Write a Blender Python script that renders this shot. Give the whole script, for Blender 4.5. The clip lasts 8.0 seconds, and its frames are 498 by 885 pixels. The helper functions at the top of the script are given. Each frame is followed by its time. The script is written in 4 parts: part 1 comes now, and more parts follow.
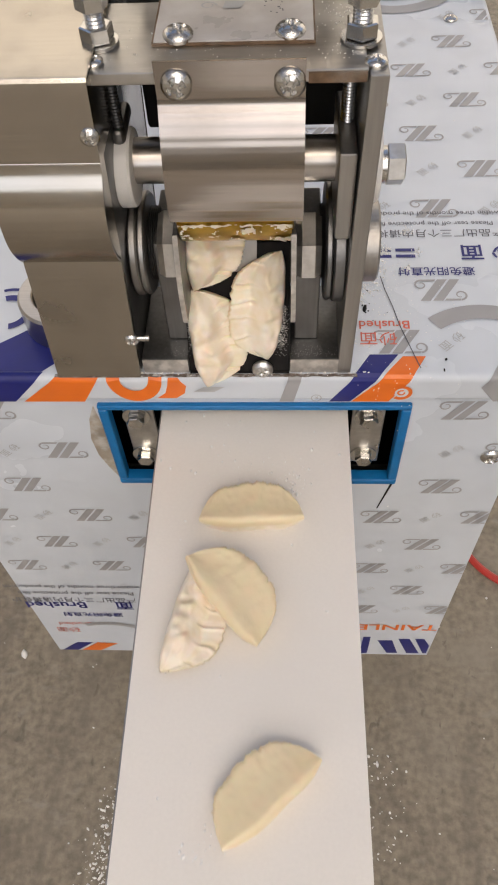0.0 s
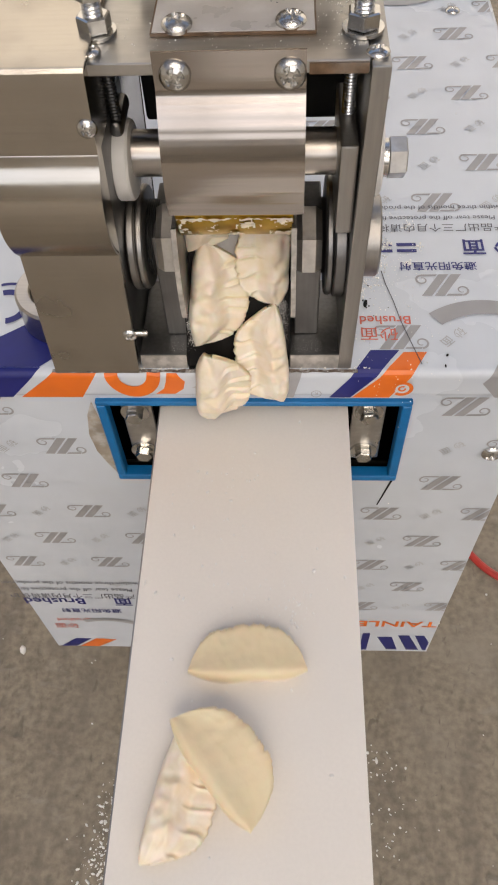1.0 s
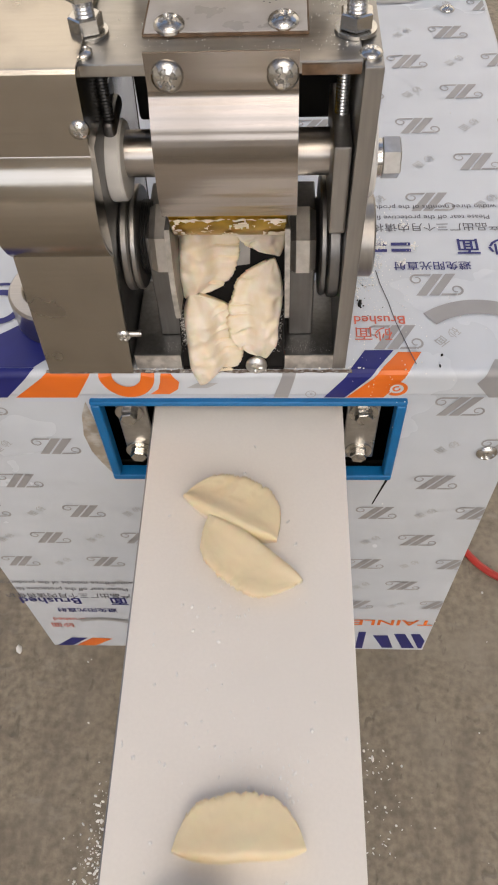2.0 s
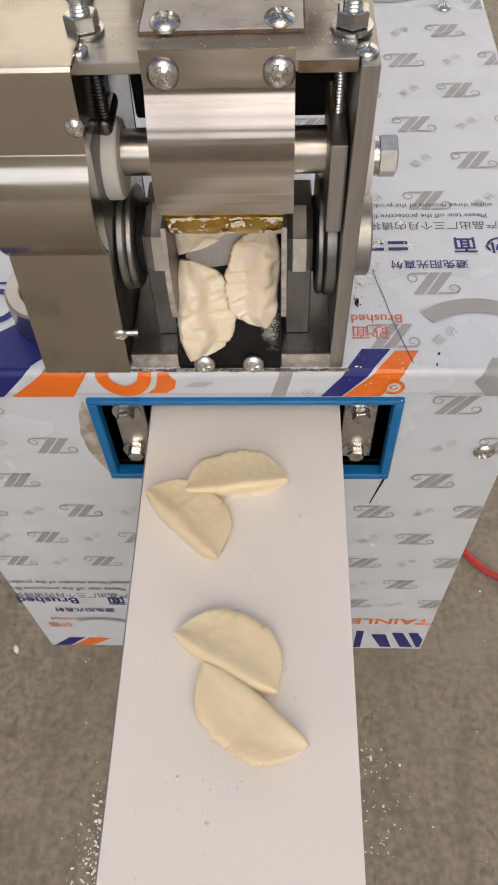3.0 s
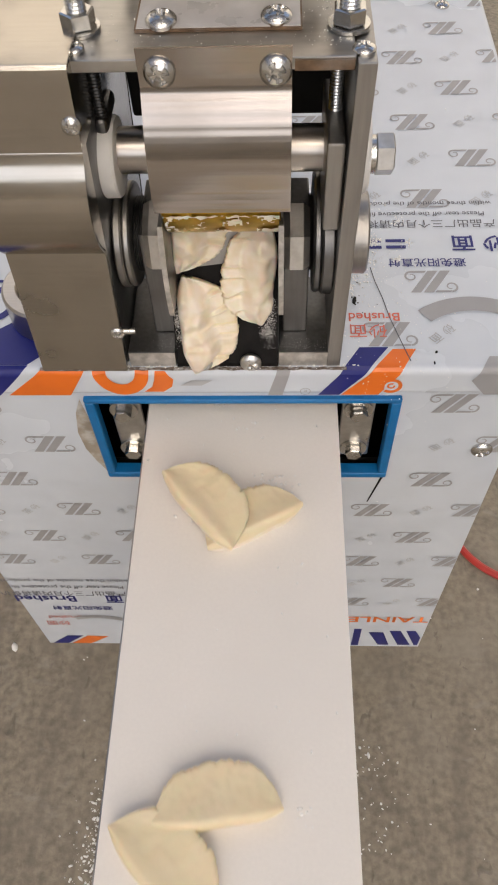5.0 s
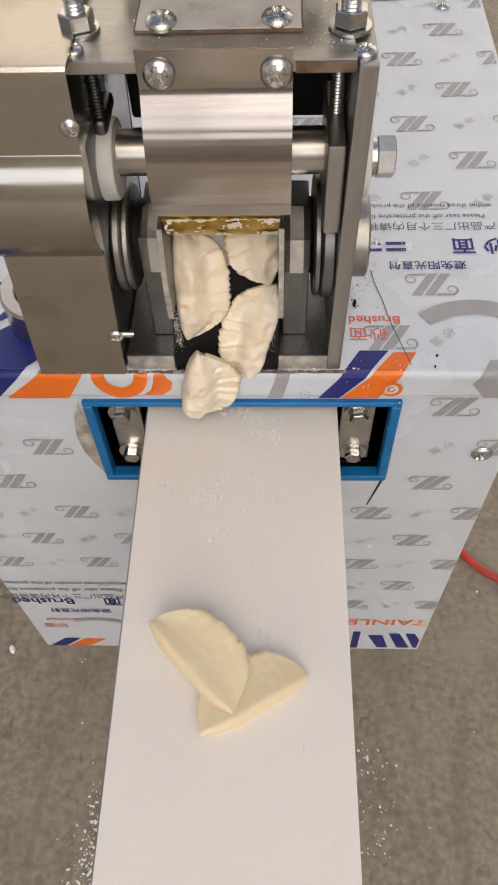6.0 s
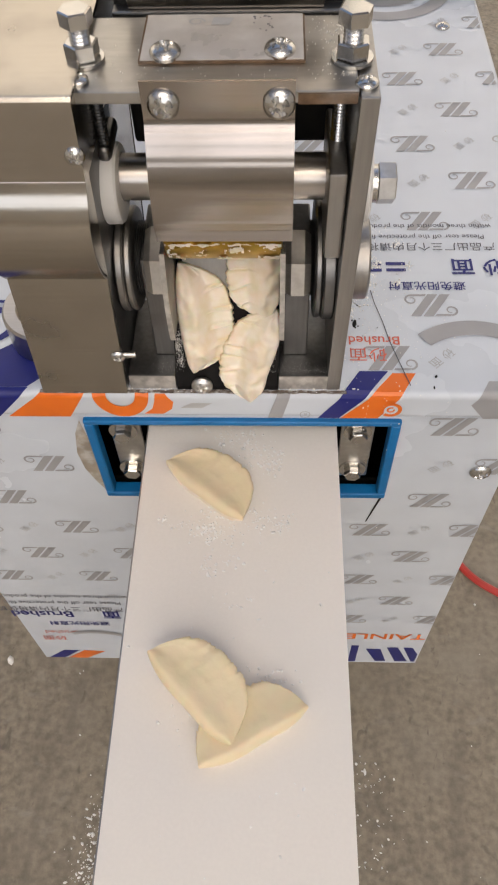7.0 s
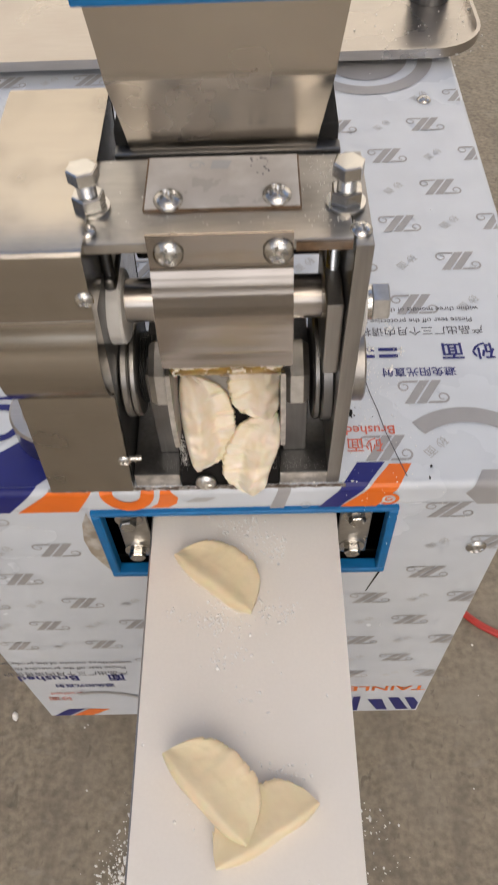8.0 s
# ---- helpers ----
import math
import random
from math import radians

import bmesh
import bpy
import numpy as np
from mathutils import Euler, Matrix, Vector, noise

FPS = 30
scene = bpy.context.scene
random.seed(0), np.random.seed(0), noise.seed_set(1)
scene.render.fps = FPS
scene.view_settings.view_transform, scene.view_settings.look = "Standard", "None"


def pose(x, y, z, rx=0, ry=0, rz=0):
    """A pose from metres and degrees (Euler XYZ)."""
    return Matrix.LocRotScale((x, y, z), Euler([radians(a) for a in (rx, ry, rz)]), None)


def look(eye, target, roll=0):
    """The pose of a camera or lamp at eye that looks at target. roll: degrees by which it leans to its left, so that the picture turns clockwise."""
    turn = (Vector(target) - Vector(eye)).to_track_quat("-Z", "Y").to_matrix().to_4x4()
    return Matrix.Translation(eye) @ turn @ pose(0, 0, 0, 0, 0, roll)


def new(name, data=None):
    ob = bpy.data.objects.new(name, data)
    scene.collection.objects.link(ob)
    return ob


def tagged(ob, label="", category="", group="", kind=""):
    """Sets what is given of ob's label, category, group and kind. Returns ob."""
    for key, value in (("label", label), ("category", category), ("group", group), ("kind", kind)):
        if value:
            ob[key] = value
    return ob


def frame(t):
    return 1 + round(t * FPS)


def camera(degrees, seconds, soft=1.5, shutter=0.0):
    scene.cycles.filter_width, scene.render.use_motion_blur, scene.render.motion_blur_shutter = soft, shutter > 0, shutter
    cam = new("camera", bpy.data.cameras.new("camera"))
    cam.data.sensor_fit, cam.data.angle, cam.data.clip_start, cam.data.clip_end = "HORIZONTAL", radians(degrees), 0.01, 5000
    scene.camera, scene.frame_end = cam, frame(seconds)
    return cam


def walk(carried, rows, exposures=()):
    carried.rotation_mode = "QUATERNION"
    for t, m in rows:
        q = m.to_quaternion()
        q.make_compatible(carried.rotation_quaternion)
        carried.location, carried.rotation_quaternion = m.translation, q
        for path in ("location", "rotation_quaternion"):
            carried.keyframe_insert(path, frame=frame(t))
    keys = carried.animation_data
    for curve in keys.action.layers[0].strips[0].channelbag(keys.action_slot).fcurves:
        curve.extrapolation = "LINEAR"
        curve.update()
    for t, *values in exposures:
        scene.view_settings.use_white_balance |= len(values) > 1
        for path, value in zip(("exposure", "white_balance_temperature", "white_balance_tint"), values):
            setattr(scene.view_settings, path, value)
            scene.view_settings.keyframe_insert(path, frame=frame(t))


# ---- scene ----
cam = camera(35.9, 8.0, soft=2.0, shutter=0.4)
PATH = [
    (0, (0.049, -0.304, 0.858), (-0.044, 0.836, -0.783), -3.7),
    (0.5, (0.05, -0.301, 0.857), (-0.044, 0.831, -0.789), -3.6),
    (1, (0.049, -0.301, 0.855), (-0.043, 0.828, -0.793), -3.6),
    (1.5, (0.05, -0.3, 0.856), (-0.038, 0.825, -0.795), -3.5),
    (3, (0.051, -0.299, 0.855), (-0.028, 0.823, -0.798), -3.3),
    (3.5, (0.052, -0.299, 0.856), (-0.026, 0.821, -0.799), -3.2),
    (4, (0.052, -0.299, 0.854), (-0.024, 0.821, -0.801), -3.2),
    (4.5, (0.052, -0.299, 0.855), (-0.024, 0.819, -0.802), -3.2),
    (6, (0.051, -0.295, 0.854), (-0.02, 0.822, -0.803), -2.9),
    (6.5, (0.051, -0.293, 0.853), (-0.018, 0.828, -0.801), -2.6),
    (7, (0.05, -0.29, 0.861), (-0.017, 0.84, -0.787), -2.4),
    (7.5, (0.049, -0.281, 0.877), (-0.007, 0.859, -0.765), -2.5),
    (8, (0.043, -0.257, 0.903), (0.003, 0.897, -0.73), -2.9),
]
walk(cam, [(t, look(eye, target, roll)) for t, eye, target, roll in PATH], [(0.0, 0.37, 6800, 10), (8.0, 0.37, 6800, 10)])

# ---- light ----
SUN_ELEVATION, SUN_AZIMUTH = 51.0, 172.0        # degrees; the light falls from behind the viewer
world = bpy.data.worlds.new("sky")
scene.world = world
world.use_nodes = True
wn = world.node_tree.nodes
sky = wn.new("ShaderNodeTexSky")
sky.sky_type, sky.sun_disc = "NISHITA", False
sky.sun_elevation, sky.sun_rotation = radians(SUN_ELEVATION), radians(SUN_AZIMUTH)
sky.dust_density = 4.0
sky.ozone_density = 0.6
world.node_tree.links.new(sky.outputs[0], wn["Background"].inputs[0])
wn["Background"].inputs[1].default_value = 0.2
sun = new("sun", bpy.data.lights.new("sun", "SUN"))
sun.data.energy, sun.data.angle, sun.data.color = 2.0, radians(52), (1.0, 0.95, 0.88)
sun_at = Vector((math.sin(radians(SUN_AZIMUTH)), math.cos(radians(SUN_AZIMUTH)), math.tan(radians(SUN_ELEVATION))))
sun.matrix_world = look(sun_at * 5, (0, 0, 0))


# ---- materials ----
def material(name, colour, rough=0.5, metal=0.0, vary=0.0, grain=40.0, bump=0.0, stretch=(1, 1, 1), spread=0.0, second=None, second_scale=6.0, amount=0.5, coat=0.0, subsurface=0.0, detail=6.0):
    """A principled surface whose colour, gloss and relief vary at a fine and a coarse scale."""
    m = bpy.data.materials.new(name)
    m.use_nodes = True
    t = m.node_tree
    n, link = t.nodes, t.links.new
    p = n["Principled BSDF"]
    p.inputs["Metallic"].default_value = metal
    p.inputs["Coat Weight"].default_value = coat
    p.inputs["Subsurface Weight"].default_value = subsurface
    p.inputs["Subsurface Scale"].default_value = 0.004
    at = n.new("ShaderNodeTexCoord")
    scale = n.new("ShaderNodeMapping")
    scale.inputs["Scale"].default_value = stretch
    link(at.outputs["Object"], scale.inputs["Vector"])
    fine = n.new("ShaderNodeTexNoise")
    fine.inputs["Scale"].default_value, fine.inputs["Detail"].default_value = grain, detail
    link(scale.outputs[0], fine.inputs["Vector"])
    coarse = n.new("ShaderNodeTexNoise")
    coarse.inputs["Scale"].default_value, coarse.inputs["Detail"].default_value = second_scale, 5.0
    link(at.outputs["Object"], coarse.inputs["Vector"])
    ramp = n.new("ShaderNodeValToRGB")
    a, b = ramp.color_ramp.elements
    a.position, b.position = 0.3, 0.7
    a.color = (*[c * (1 - vary) for c in colour], 1)
    b.color = (*[min(1, c * (1 + vary)) for c in colour], 1)
    link(fine.outputs["Fac"], ramp.inputs[0])
    out = ramp.outputs[0]
    if second:
        mask = n.new("ShaderNodeMapRange")
        mask.interpolation_type = "SMOOTHSTEP"
        mask.inputs["From Min"].default_value, mask.inputs["From Max"].default_value = 0.45, 0.72
        mask.inputs["To Max"].default_value = amount
        link(coarse.outputs["Fac"], mask.inputs["Value"])
        mix = n.new("ShaderNodeMix")
        mix.data_type = "RGBA"
        link(mask.outputs[0], mix.inputs["Factor"])
        link(out, mix.inputs["A"])
        mix.inputs["B"].default_value = (*second, 1)
        out = mix.outputs["Result"]
    link(out, p.inputs["Base Color"])
    gloss = n.new("ShaderNodeMapRange")
    gloss.inputs["From Min"].default_value, gloss.inputs["From Max"].default_value = 0.25, 0.75
    gloss.inputs["To Min"].default_value, gloss.inputs["To Max"].default_value = max(0.02, rough - spread), min(1, rough + spread)
    link(coarse.outputs["Fac"], gloss.inputs["Value"])
    link(gloss.outputs[0], p.inputs["Roughness"])
    if bump:
        relief = n.new("ShaderNodeBump")
        relief.inputs["Strength"].default_value, relief.inputs["Distance"].default_value = 1.0, bump
        link(fine.outputs["Fac"], relief.inputs["Height"])
        link(relief.outputs[0], p.inputs["Normal"])
    return m


def floured(m):
    """Adds patchy flour to the pleated side (upper z of the dumpling's own space)."""
    t = m.node_tree
    n, link = t.nodes, t.links.new
    p = n["Principled BSDF"]
    at = n.new("ShaderNodeTexCoord")
    axes = n.new("ShaderNodeSeparateXYZ")
    link(at.outputs["Object"], axes.inputs[0])
    side = n.new("ShaderNodeMapRange")
    side.inputs["From Min"].default_value, side.inputs["From Max"].default_value = -0.0004, 0.0008
    link(axes.outputs["Z"], side.inputs["Value"])
    patch = n.new("ShaderNodeTexNoise")
    patch.inputs["Scale"].default_value, patch.inputs["Detail"].default_value = 110.0, 8.0
    link(at.outputs["Object"], patch.inputs["Vector"])
    dust = n.new("ShaderNodeMapRange")
    dust.inputs["From Min"].default_value, dust.inputs["From Max"].default_value = 0.38, 0.62
    dust.inputs["To Min"].default_value, dust.inputs["To Max"].default_value = 0.4, 0.95
    link(patch.outputs["Fac"], dust.inputs["Value"])
    both = n.new("ShaderNodeMath")
    both.operation = "MULTIPLY"
    link(side.outputs[0], both.inputs[0])
    link(dust.outputs[0], both.inputs[1])
    mix = n.new("ShaderNodeMix")
    mix.data_type = "RGBA"
    link(both.outputs[0], mix.inputs["Factor"])
    link(p.inputs["Base Color"].links[0].from_socket, mix.inputs["A"])
    mix.inputs["B"].default_value = (0.9, 0.81, 0.7, 1)
    link(mix.outputs["Result"], p.inputs["Base Color"])


def concrete():
    """Worn floor: grain, broad pale patches, dark spots and curved sweep marks."""
    m = material("concrete_floor", (0.245, 0.208, 0.155), 0.55, vary=0.28, grain=120, bump=0.0012, spread=0.15, second=(0.29, 0.255, 0.205), second_scale=5.5, amount=0.8, detail=14)
    t = m.node_tree
    n, link = t.nodes, t.links.new
    p = n["Principled BSDF"]
    at = n.new("ShaderNodeTexCoord")
    out = p.inputs["Base Color"].links[0].from_socket
    for scale, detail, distortion, stretch, low, high, most, colour in ((17.0, 12.0, 1.0, (1, 0.7, 1), 0.54, 0.72, 0.5, (0.13, 0.108, 0.083)), (75.0, 8.0, 0.8, (1, 0.6, 1), 0.63, 0.72, 0.55, (0.1, 0.084, 0.066)),
            (13.0, 4.0, 1.6, (1.0, 0.16, 1), 0.52, 0.66, 0.4, (0.15, 0.127, 0.1)), (60.0, 5.0, 0.4, (0.5, 1, 1), 0.6, 0.74, 0.35, (0.36, 0.33, 0.28))):
        turn = n.new("ShaderNodeMapping")
        turn.inputs["Scale"].default_value = stretch
        turn.inputs["Rotation"].default_value = (0, 0, 0.5)
        link(at.outputs["Object"], turn.inputs["Vector"])
        spot = n.new("ShaderNodeTexNoise")
        spot.inputs["Scale"].default_value, spot.inputs["Detail"].default_value, spot.inputs["Distortion"].default_value = scale, detail, distortion
        link(turn.outputs[0], spot.inputs["Vector"])
        mask = n.new("ShaderNodeMapRange")
        mask.inputs["From Min"].default_value, mask.inputs["From Max"].default_value, mask.inputs["To Max"].default_value = low, high, most
        link(spot.outputs["Fac"], mask.inputs["Value"])
        mix = n.new("ShaderNodeMix")
        mix.data_type = "RGBA"
        link(mask.outputs[0], mix.inputs["Factor"])
        link(out, mix.inputs["A"])
        mix.inputs["B"].default_value = (*colour, 1)
        out = mix.outputs["Result"]
    link(out, p.inputs["Base Color"])
    return m


FILM = material("protective_film", (0.612, 0.658, 0.718), 0.26, vary=0.03, grain=22, bump=0.0004, spread=0.03, second_scale=5, detail=2)
# worn film whose warm tint carries the plate's beige reflection
WORN_TINTED_FILM = material("worn_tinted_film", (0.5, 0.475, 0.45), 0.34, vary=0.06, grain=60, bump=0.0003, spread=0.12, second=(0.6, 0.585, 0.565), amount=0.8, second_scale=60)
INK_GREY = material("grey_ink", (0.335, 0.335, 0.345), 0.35, vary=0.05)
INK_PALE = material("pale_grey_ink", (0.42, 0.43, 0.445), 0.35, vary=0.05)
INK_BLUE = material("blue_ink", (0.008, 0.013, 0.16), 0.42, vary=0.1)
INK_ORANGE = material("orange_ink", (0.82, 0.17, 0.015), 0.3, vary=0.05)
INK_RED = material("red_ink", (0.62, 0.13, 0.08), 0.4, vary=0.1)
INK_DARK = material("dark_ink", (0.07, 0.07, 0.09), 0.4, vary=0.1)
STEEL = material("brushed_steel", (0.48, 0.455, 0.43), 0.3, 1.0, vary=0.06, grain=900, bump=0.00002, stretch=(0.03, 1, 1), spread=0.1, second=(0.47, 0.43, 0.39), second_scale=14)
SHEET = material("cover_sheet_steel", (0.365, 0.33, 0.3), 0.17, 1.0, vary=0.05, grain=700, bump=0.00002, stretch=(0.02, 1, 1), spread=0.05, second=(0.29, 0.258, 0.224), second_scale=18)
GEAR_SHEET = material("gear_cover_steel", (0.49, 0.453, 0.402), 0.22, 1.0, vary=0.04, grain=700, bump=0.000015, stretch=(0.02, 1, 1), spread=0.1, second=(0.36, 0.33, 0.287), second_scale=26, amount=0.7)
HOPPER_STEEL = material("hopper_sheet_steel", (0.47, 0.435, 0.39), 0.24, 1.0, vary=0.02, grain=500, bump=0.00001, stretch=(0.05, 1, 1), spread=0.08, second=(0.45, 0.41, 0.36), second_scale=22)
DULL = material("milled_steel", (0.39, 0.38, 0.365), 0.4, 1.0, vary=0.06, grain=600, bump=0.00003, stretch=(1, 1, 0.06), spread=0.08, second=(0.39, 0.365, 0.335), second_scale=26)
BAR_STEEL = material("floury_bar_steel", (0.43, 0.415, 0.39), 0.36, 1.0, vary=0.08, grain=350, bump=0.00004, stretch=(0.2, 1, 1), spread=0.14, second=(0.58, 0.56, 0.52), second_scale=32, amount=0.85)
# dark steel; on the base blocks its tone stands in for shade
DARK_OR_SHADED_STEEL = material("dark_or_shaded_steel", (0.2, 0.2, 0.2), 0.4, 1.0, vary=0.12, grain=400, bump=0.00003, stretch=(1, 1, 0.05), spread=0.12, second=(0.16, 0.15, 0.15), second_scale=40)
NUT = material("bright_nut_steel", (0.64, 0.63, 0.61), 0.34, 1.0, vary=0.08, grain=300, bump=0.00003, spread=0.1, second=(0.42, 0.4, 0.37), second_scale=60)
CHROME = material("zinc_bolt", (0.62, 0.61, 0.585), 0.24, 1.0, vary=0.05, grain=300, spread=0.08, second=(0.5, 0.47, 0.43), second_scale=25)
ZINC = material("zinc_thread", (0.66, 0.67, 0.68), 0.28, 1.0, vary=0.08, grain=300, spread=0.1)
BLACK_STEEL = material("black_oxide_thread", (0.05, 0.05, 0.05), 0.35, 0.6, vary=0.2, grain=300)
FLOURY_STEEL = material("floury_steel", (0.5, 0.48, 0.45), 0.45, 0.7, vary=0.2, grain=250, bump=0.0001, spread=0.1, second=(0.75, 0.72, 0.68), second_scale=120, amount=0.9)
RUST = material("rusty_edge", (0.2, 0.13, 0.08), 0.6, 0.6, vary=0.3, grain=200, second=(0.4, 0.36, 0.32), second_scale=60)
BRASS = material("brass_mould", (0.47, 0.3, 0.045), 0.33, 1.0, vary=0.12, grain=200, spread=0.1, second=(0.3, 0.2, 0.04), second_scale=70, amount=0.8)
BLACK = material("black_chute", (0.012, 0.011, 0.011), 0.7, vary=0.3, grain=120, bump=0.0001, spread=0.1)
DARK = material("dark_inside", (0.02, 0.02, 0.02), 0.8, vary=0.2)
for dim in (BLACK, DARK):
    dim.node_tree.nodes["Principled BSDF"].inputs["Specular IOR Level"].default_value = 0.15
NYLON = material("white_nylon", (0.72, 0.71, 0.69), 0.4, vary=0.04, grain=60)
BELT = material("white_belt", (0.83, 0.787, 0.727), 0.38, vary=0.015, grain=500, bump=0.00002, spread=0.06, second=(0.775, 0.742, 0.695), second_scale=7, amount=0.6)
BLUE = material("blue_edge_trim", (0.0, 0.15, 0.4), 0.42, vary=0.08, grain=90, bump=0.0001, spread=0.1)
DOUGH = material("dumpling_dough", (0.8, 0.675, 0.445), 0.42, vary=0.02, grain=130, bump=0.0004, spread=0.1, second=(0.82, 0.71, 0.5), second_scale=35, amount=0.4, subsurface=0.2)
floured(DOUGH)
FLOUR = material("flour", (0.86, 0.85, 0.82), 0.9, vary=0.05, grain=500, bump=0.0004)
CONCRETE = concrete()
WALL = material("unseen_wall_plaster", (0.82, 0.78, 0.7), 0.8, vary=0.05, grain=8, bump=0.002)
ROOF_SLAT = material("unseen_roof_slats", (0.13, 0.1, 0.075), 0.7, vary=0.2, grain=12, stretch=(0.1, 1, 1), bump=0.002)
HOSE = material("red_hose", (0.46, 0.045, 0.035), 0.3, vary=0.1)
DARK_SPECKLED = material("dark_speckled", (0.13, 0.1, 0.08), 0.7, vary=0.4, grain=400, second=(0.5, 0.5, 0.5), second_scale=300, amount=0.9)
GRIME = material("grime", (0.34, 0.29, 0.23), 0.6, vary=0.3, grain=60, second=(0.55, 0.54, 0.52), second_scale=80, amount=0.9)


# ---- building helpers ----
def mesh(name, bm, mat, smooth=True):
    me = bpy.data.meshes.new(name)
    bmesh.ops.recalc_face_normals(bm, faces=bm.faces)
    bm.to_mesh(me)
    bm.free()
    me.materials.append(mat)
    if smooth:
        me.shade_smooth()
        me.set_sharp_from_angle(angle=radians(24))
    return me


def part(name, bm, mat, parent, label=""):
    """Links a bmesh, given in world coordinates, as one mesh under a thing or a part."""
    ob = new(name, mesh(name, bm, mat))
    ob.parent = parent
    if parent.type == "EMPTY":
        ob.matrix_parent_inverse = parent.matrix_basis.inverted()
    return tagged(ob, label)


def thing(name, label, category, at=(0, 0, 0), group="", kind=""):
    ob = new(name)
    ob.empty_display_size = 0.02
    ob.matrix_basis = Matrix.Translation(at)
    return tagged(ob, label, category, group, kind)


def box(x0, x1, y0, y1, z0, z1, bevel=0.0008, segments=2, bm=None):
    bm = bm or bmesh.new()
    made = bmesh.ops.create_cube(bm, size=1, matrix=Matrix.LocRotScale(((x0 + x1) / 2, (y0 + y1) / 2, (z0 + z1) / 2), None, (x1 - x0, y1 - y0, z1 - z0)))
    if bevel:
        edges = list({e for v in made["verts"] for e in v.link_edges})
        bmesh.ops.bevel(bm, geom=edges, offset=bevel, segments=segments, profile=0.5, affect="EDGES")
        wide = [f for f in bm.faces if max(abs(c) for c in f.normal) > 0.999 and f.calc_area() > 4 * bevel * bevel]
        bmesh.ops.inset_individual(bm, faces=wide, thickness=bevel * 0.4)
    return bm


def lathe(profile, axis="x", at=(0, 0, 0), steps=40, bm=None, turn=0.0):
    """A body of revolution: profile is (along, radius) pairs, about an axis through at."""
    bm = bm or bmesh.new()
    rings = []
    for along, r in profile:
        ring = []
        for i in range(steps):
            a = 2 * math.pi * i / steps + turn
            c, s = r * math.cos(a), r * math.sin(a)
            v = {"x": (along, c, s), "y": (c, along, s), "z": (c, s, along)}[axis]
            ring.append(bm.verts.new(Vector(v) + Vector(at)))
        rings.append(ring)
    for p, q in zip(rings, rings[1:]):
        for i in range(steps):
            bm.faces.new((p[i], p[(i + 1) % steps], q[(i + 1) % steps], q[i]))
    bm.faces.new(rings[0])
    bm.faces.new(rings[-1])
    return bm


def hexagon(along0, along1, across, axis="x", at=(0, 0, 0), turn=0.0, chamfer=0.12, bm=None):
    """A bolt head or nut, with chamfered corners."""
    r = across / math.sqrt(3)
    c = chamfer * r
    return lathe([(along0, r * 0.9), (along0 + c * 0.5, r), (along1 - c * 0.5, r), (along1, r * 0.88)], axis, at, 6, bm, turn)


def slab(outline, thickness, to_world, bm=None):
    """A flat plate from an outline of (a, b) points; to_world maps (a, b, c) with c from 0 to thickness."""
    bm = bm or bmesh.new()
    low = [bm.verts.new(to_world(a, b, 0)) for a, b in outline]
    high = [bm.verts.new(to_world(a, b, thickness)) for a, b in outline]
    n = len(outline)
    bm.faces.new(low)
    bm.faces.new(high)
    for i in range(n):
        bm.faces.new((low[i], low[(i + 1) % n], high[(i + 1) % n], high[i]))
    return bm


def bent_sheet(profile, x0, x1, thickness, bm=None):
    """A sheet bent along x: profile is (y, z) points of its outer side, which the thickness goes behind."""
    bm = bm or bmesh.new()
    pts = [Vector(p) for p in profile]
    inner = []
    for i, p in enumerate(pts):
        d = (pts[min(i + 1, len(pts) - 1)] - pts[max(i - 1, 0)]).normalized()
        inner.append(p + Vector((-d.y, d.x)) * thickness)
    loop = pts + inner[::-1]
    a = [bm.verts.new((x0, *p)) for p in loop]
    b = [bm.verts.new((x1, *p)) for p in loop]
    n = len(loop)
    for i in range(n):
        bm.faces.new((a[i], a[(i + 1) % n], b[(i + 1) % n], b[i]))
    k = len(pts)
    for side in (a, b):
        for i in range(k - 1):
            bm.faces.new((side[i], side[i + 1], side[n - 2 - i], side[n - 1 - i]))
    return bm


def smooth_line(points, steps=8):
    """Points on a rounded line through the given ones."""
    out = []
    p = [Vector(q) for q in points]
    for i in range(len(p) - 1):
        a, b, c, d = p[max(i - 1, 0)], p[i], p[i + 1], p[min(i + 2, len(p) - 1)]
        for k in range(steps):
            t = k / steps
            out.append(0.5 * (2 * b + (c - a) * t + (2 * a - 5 * b + 4 * c - d) * t * t + (3 * b - a - 3 * c + d) * t ** 3))
    return out + [p[-1]]


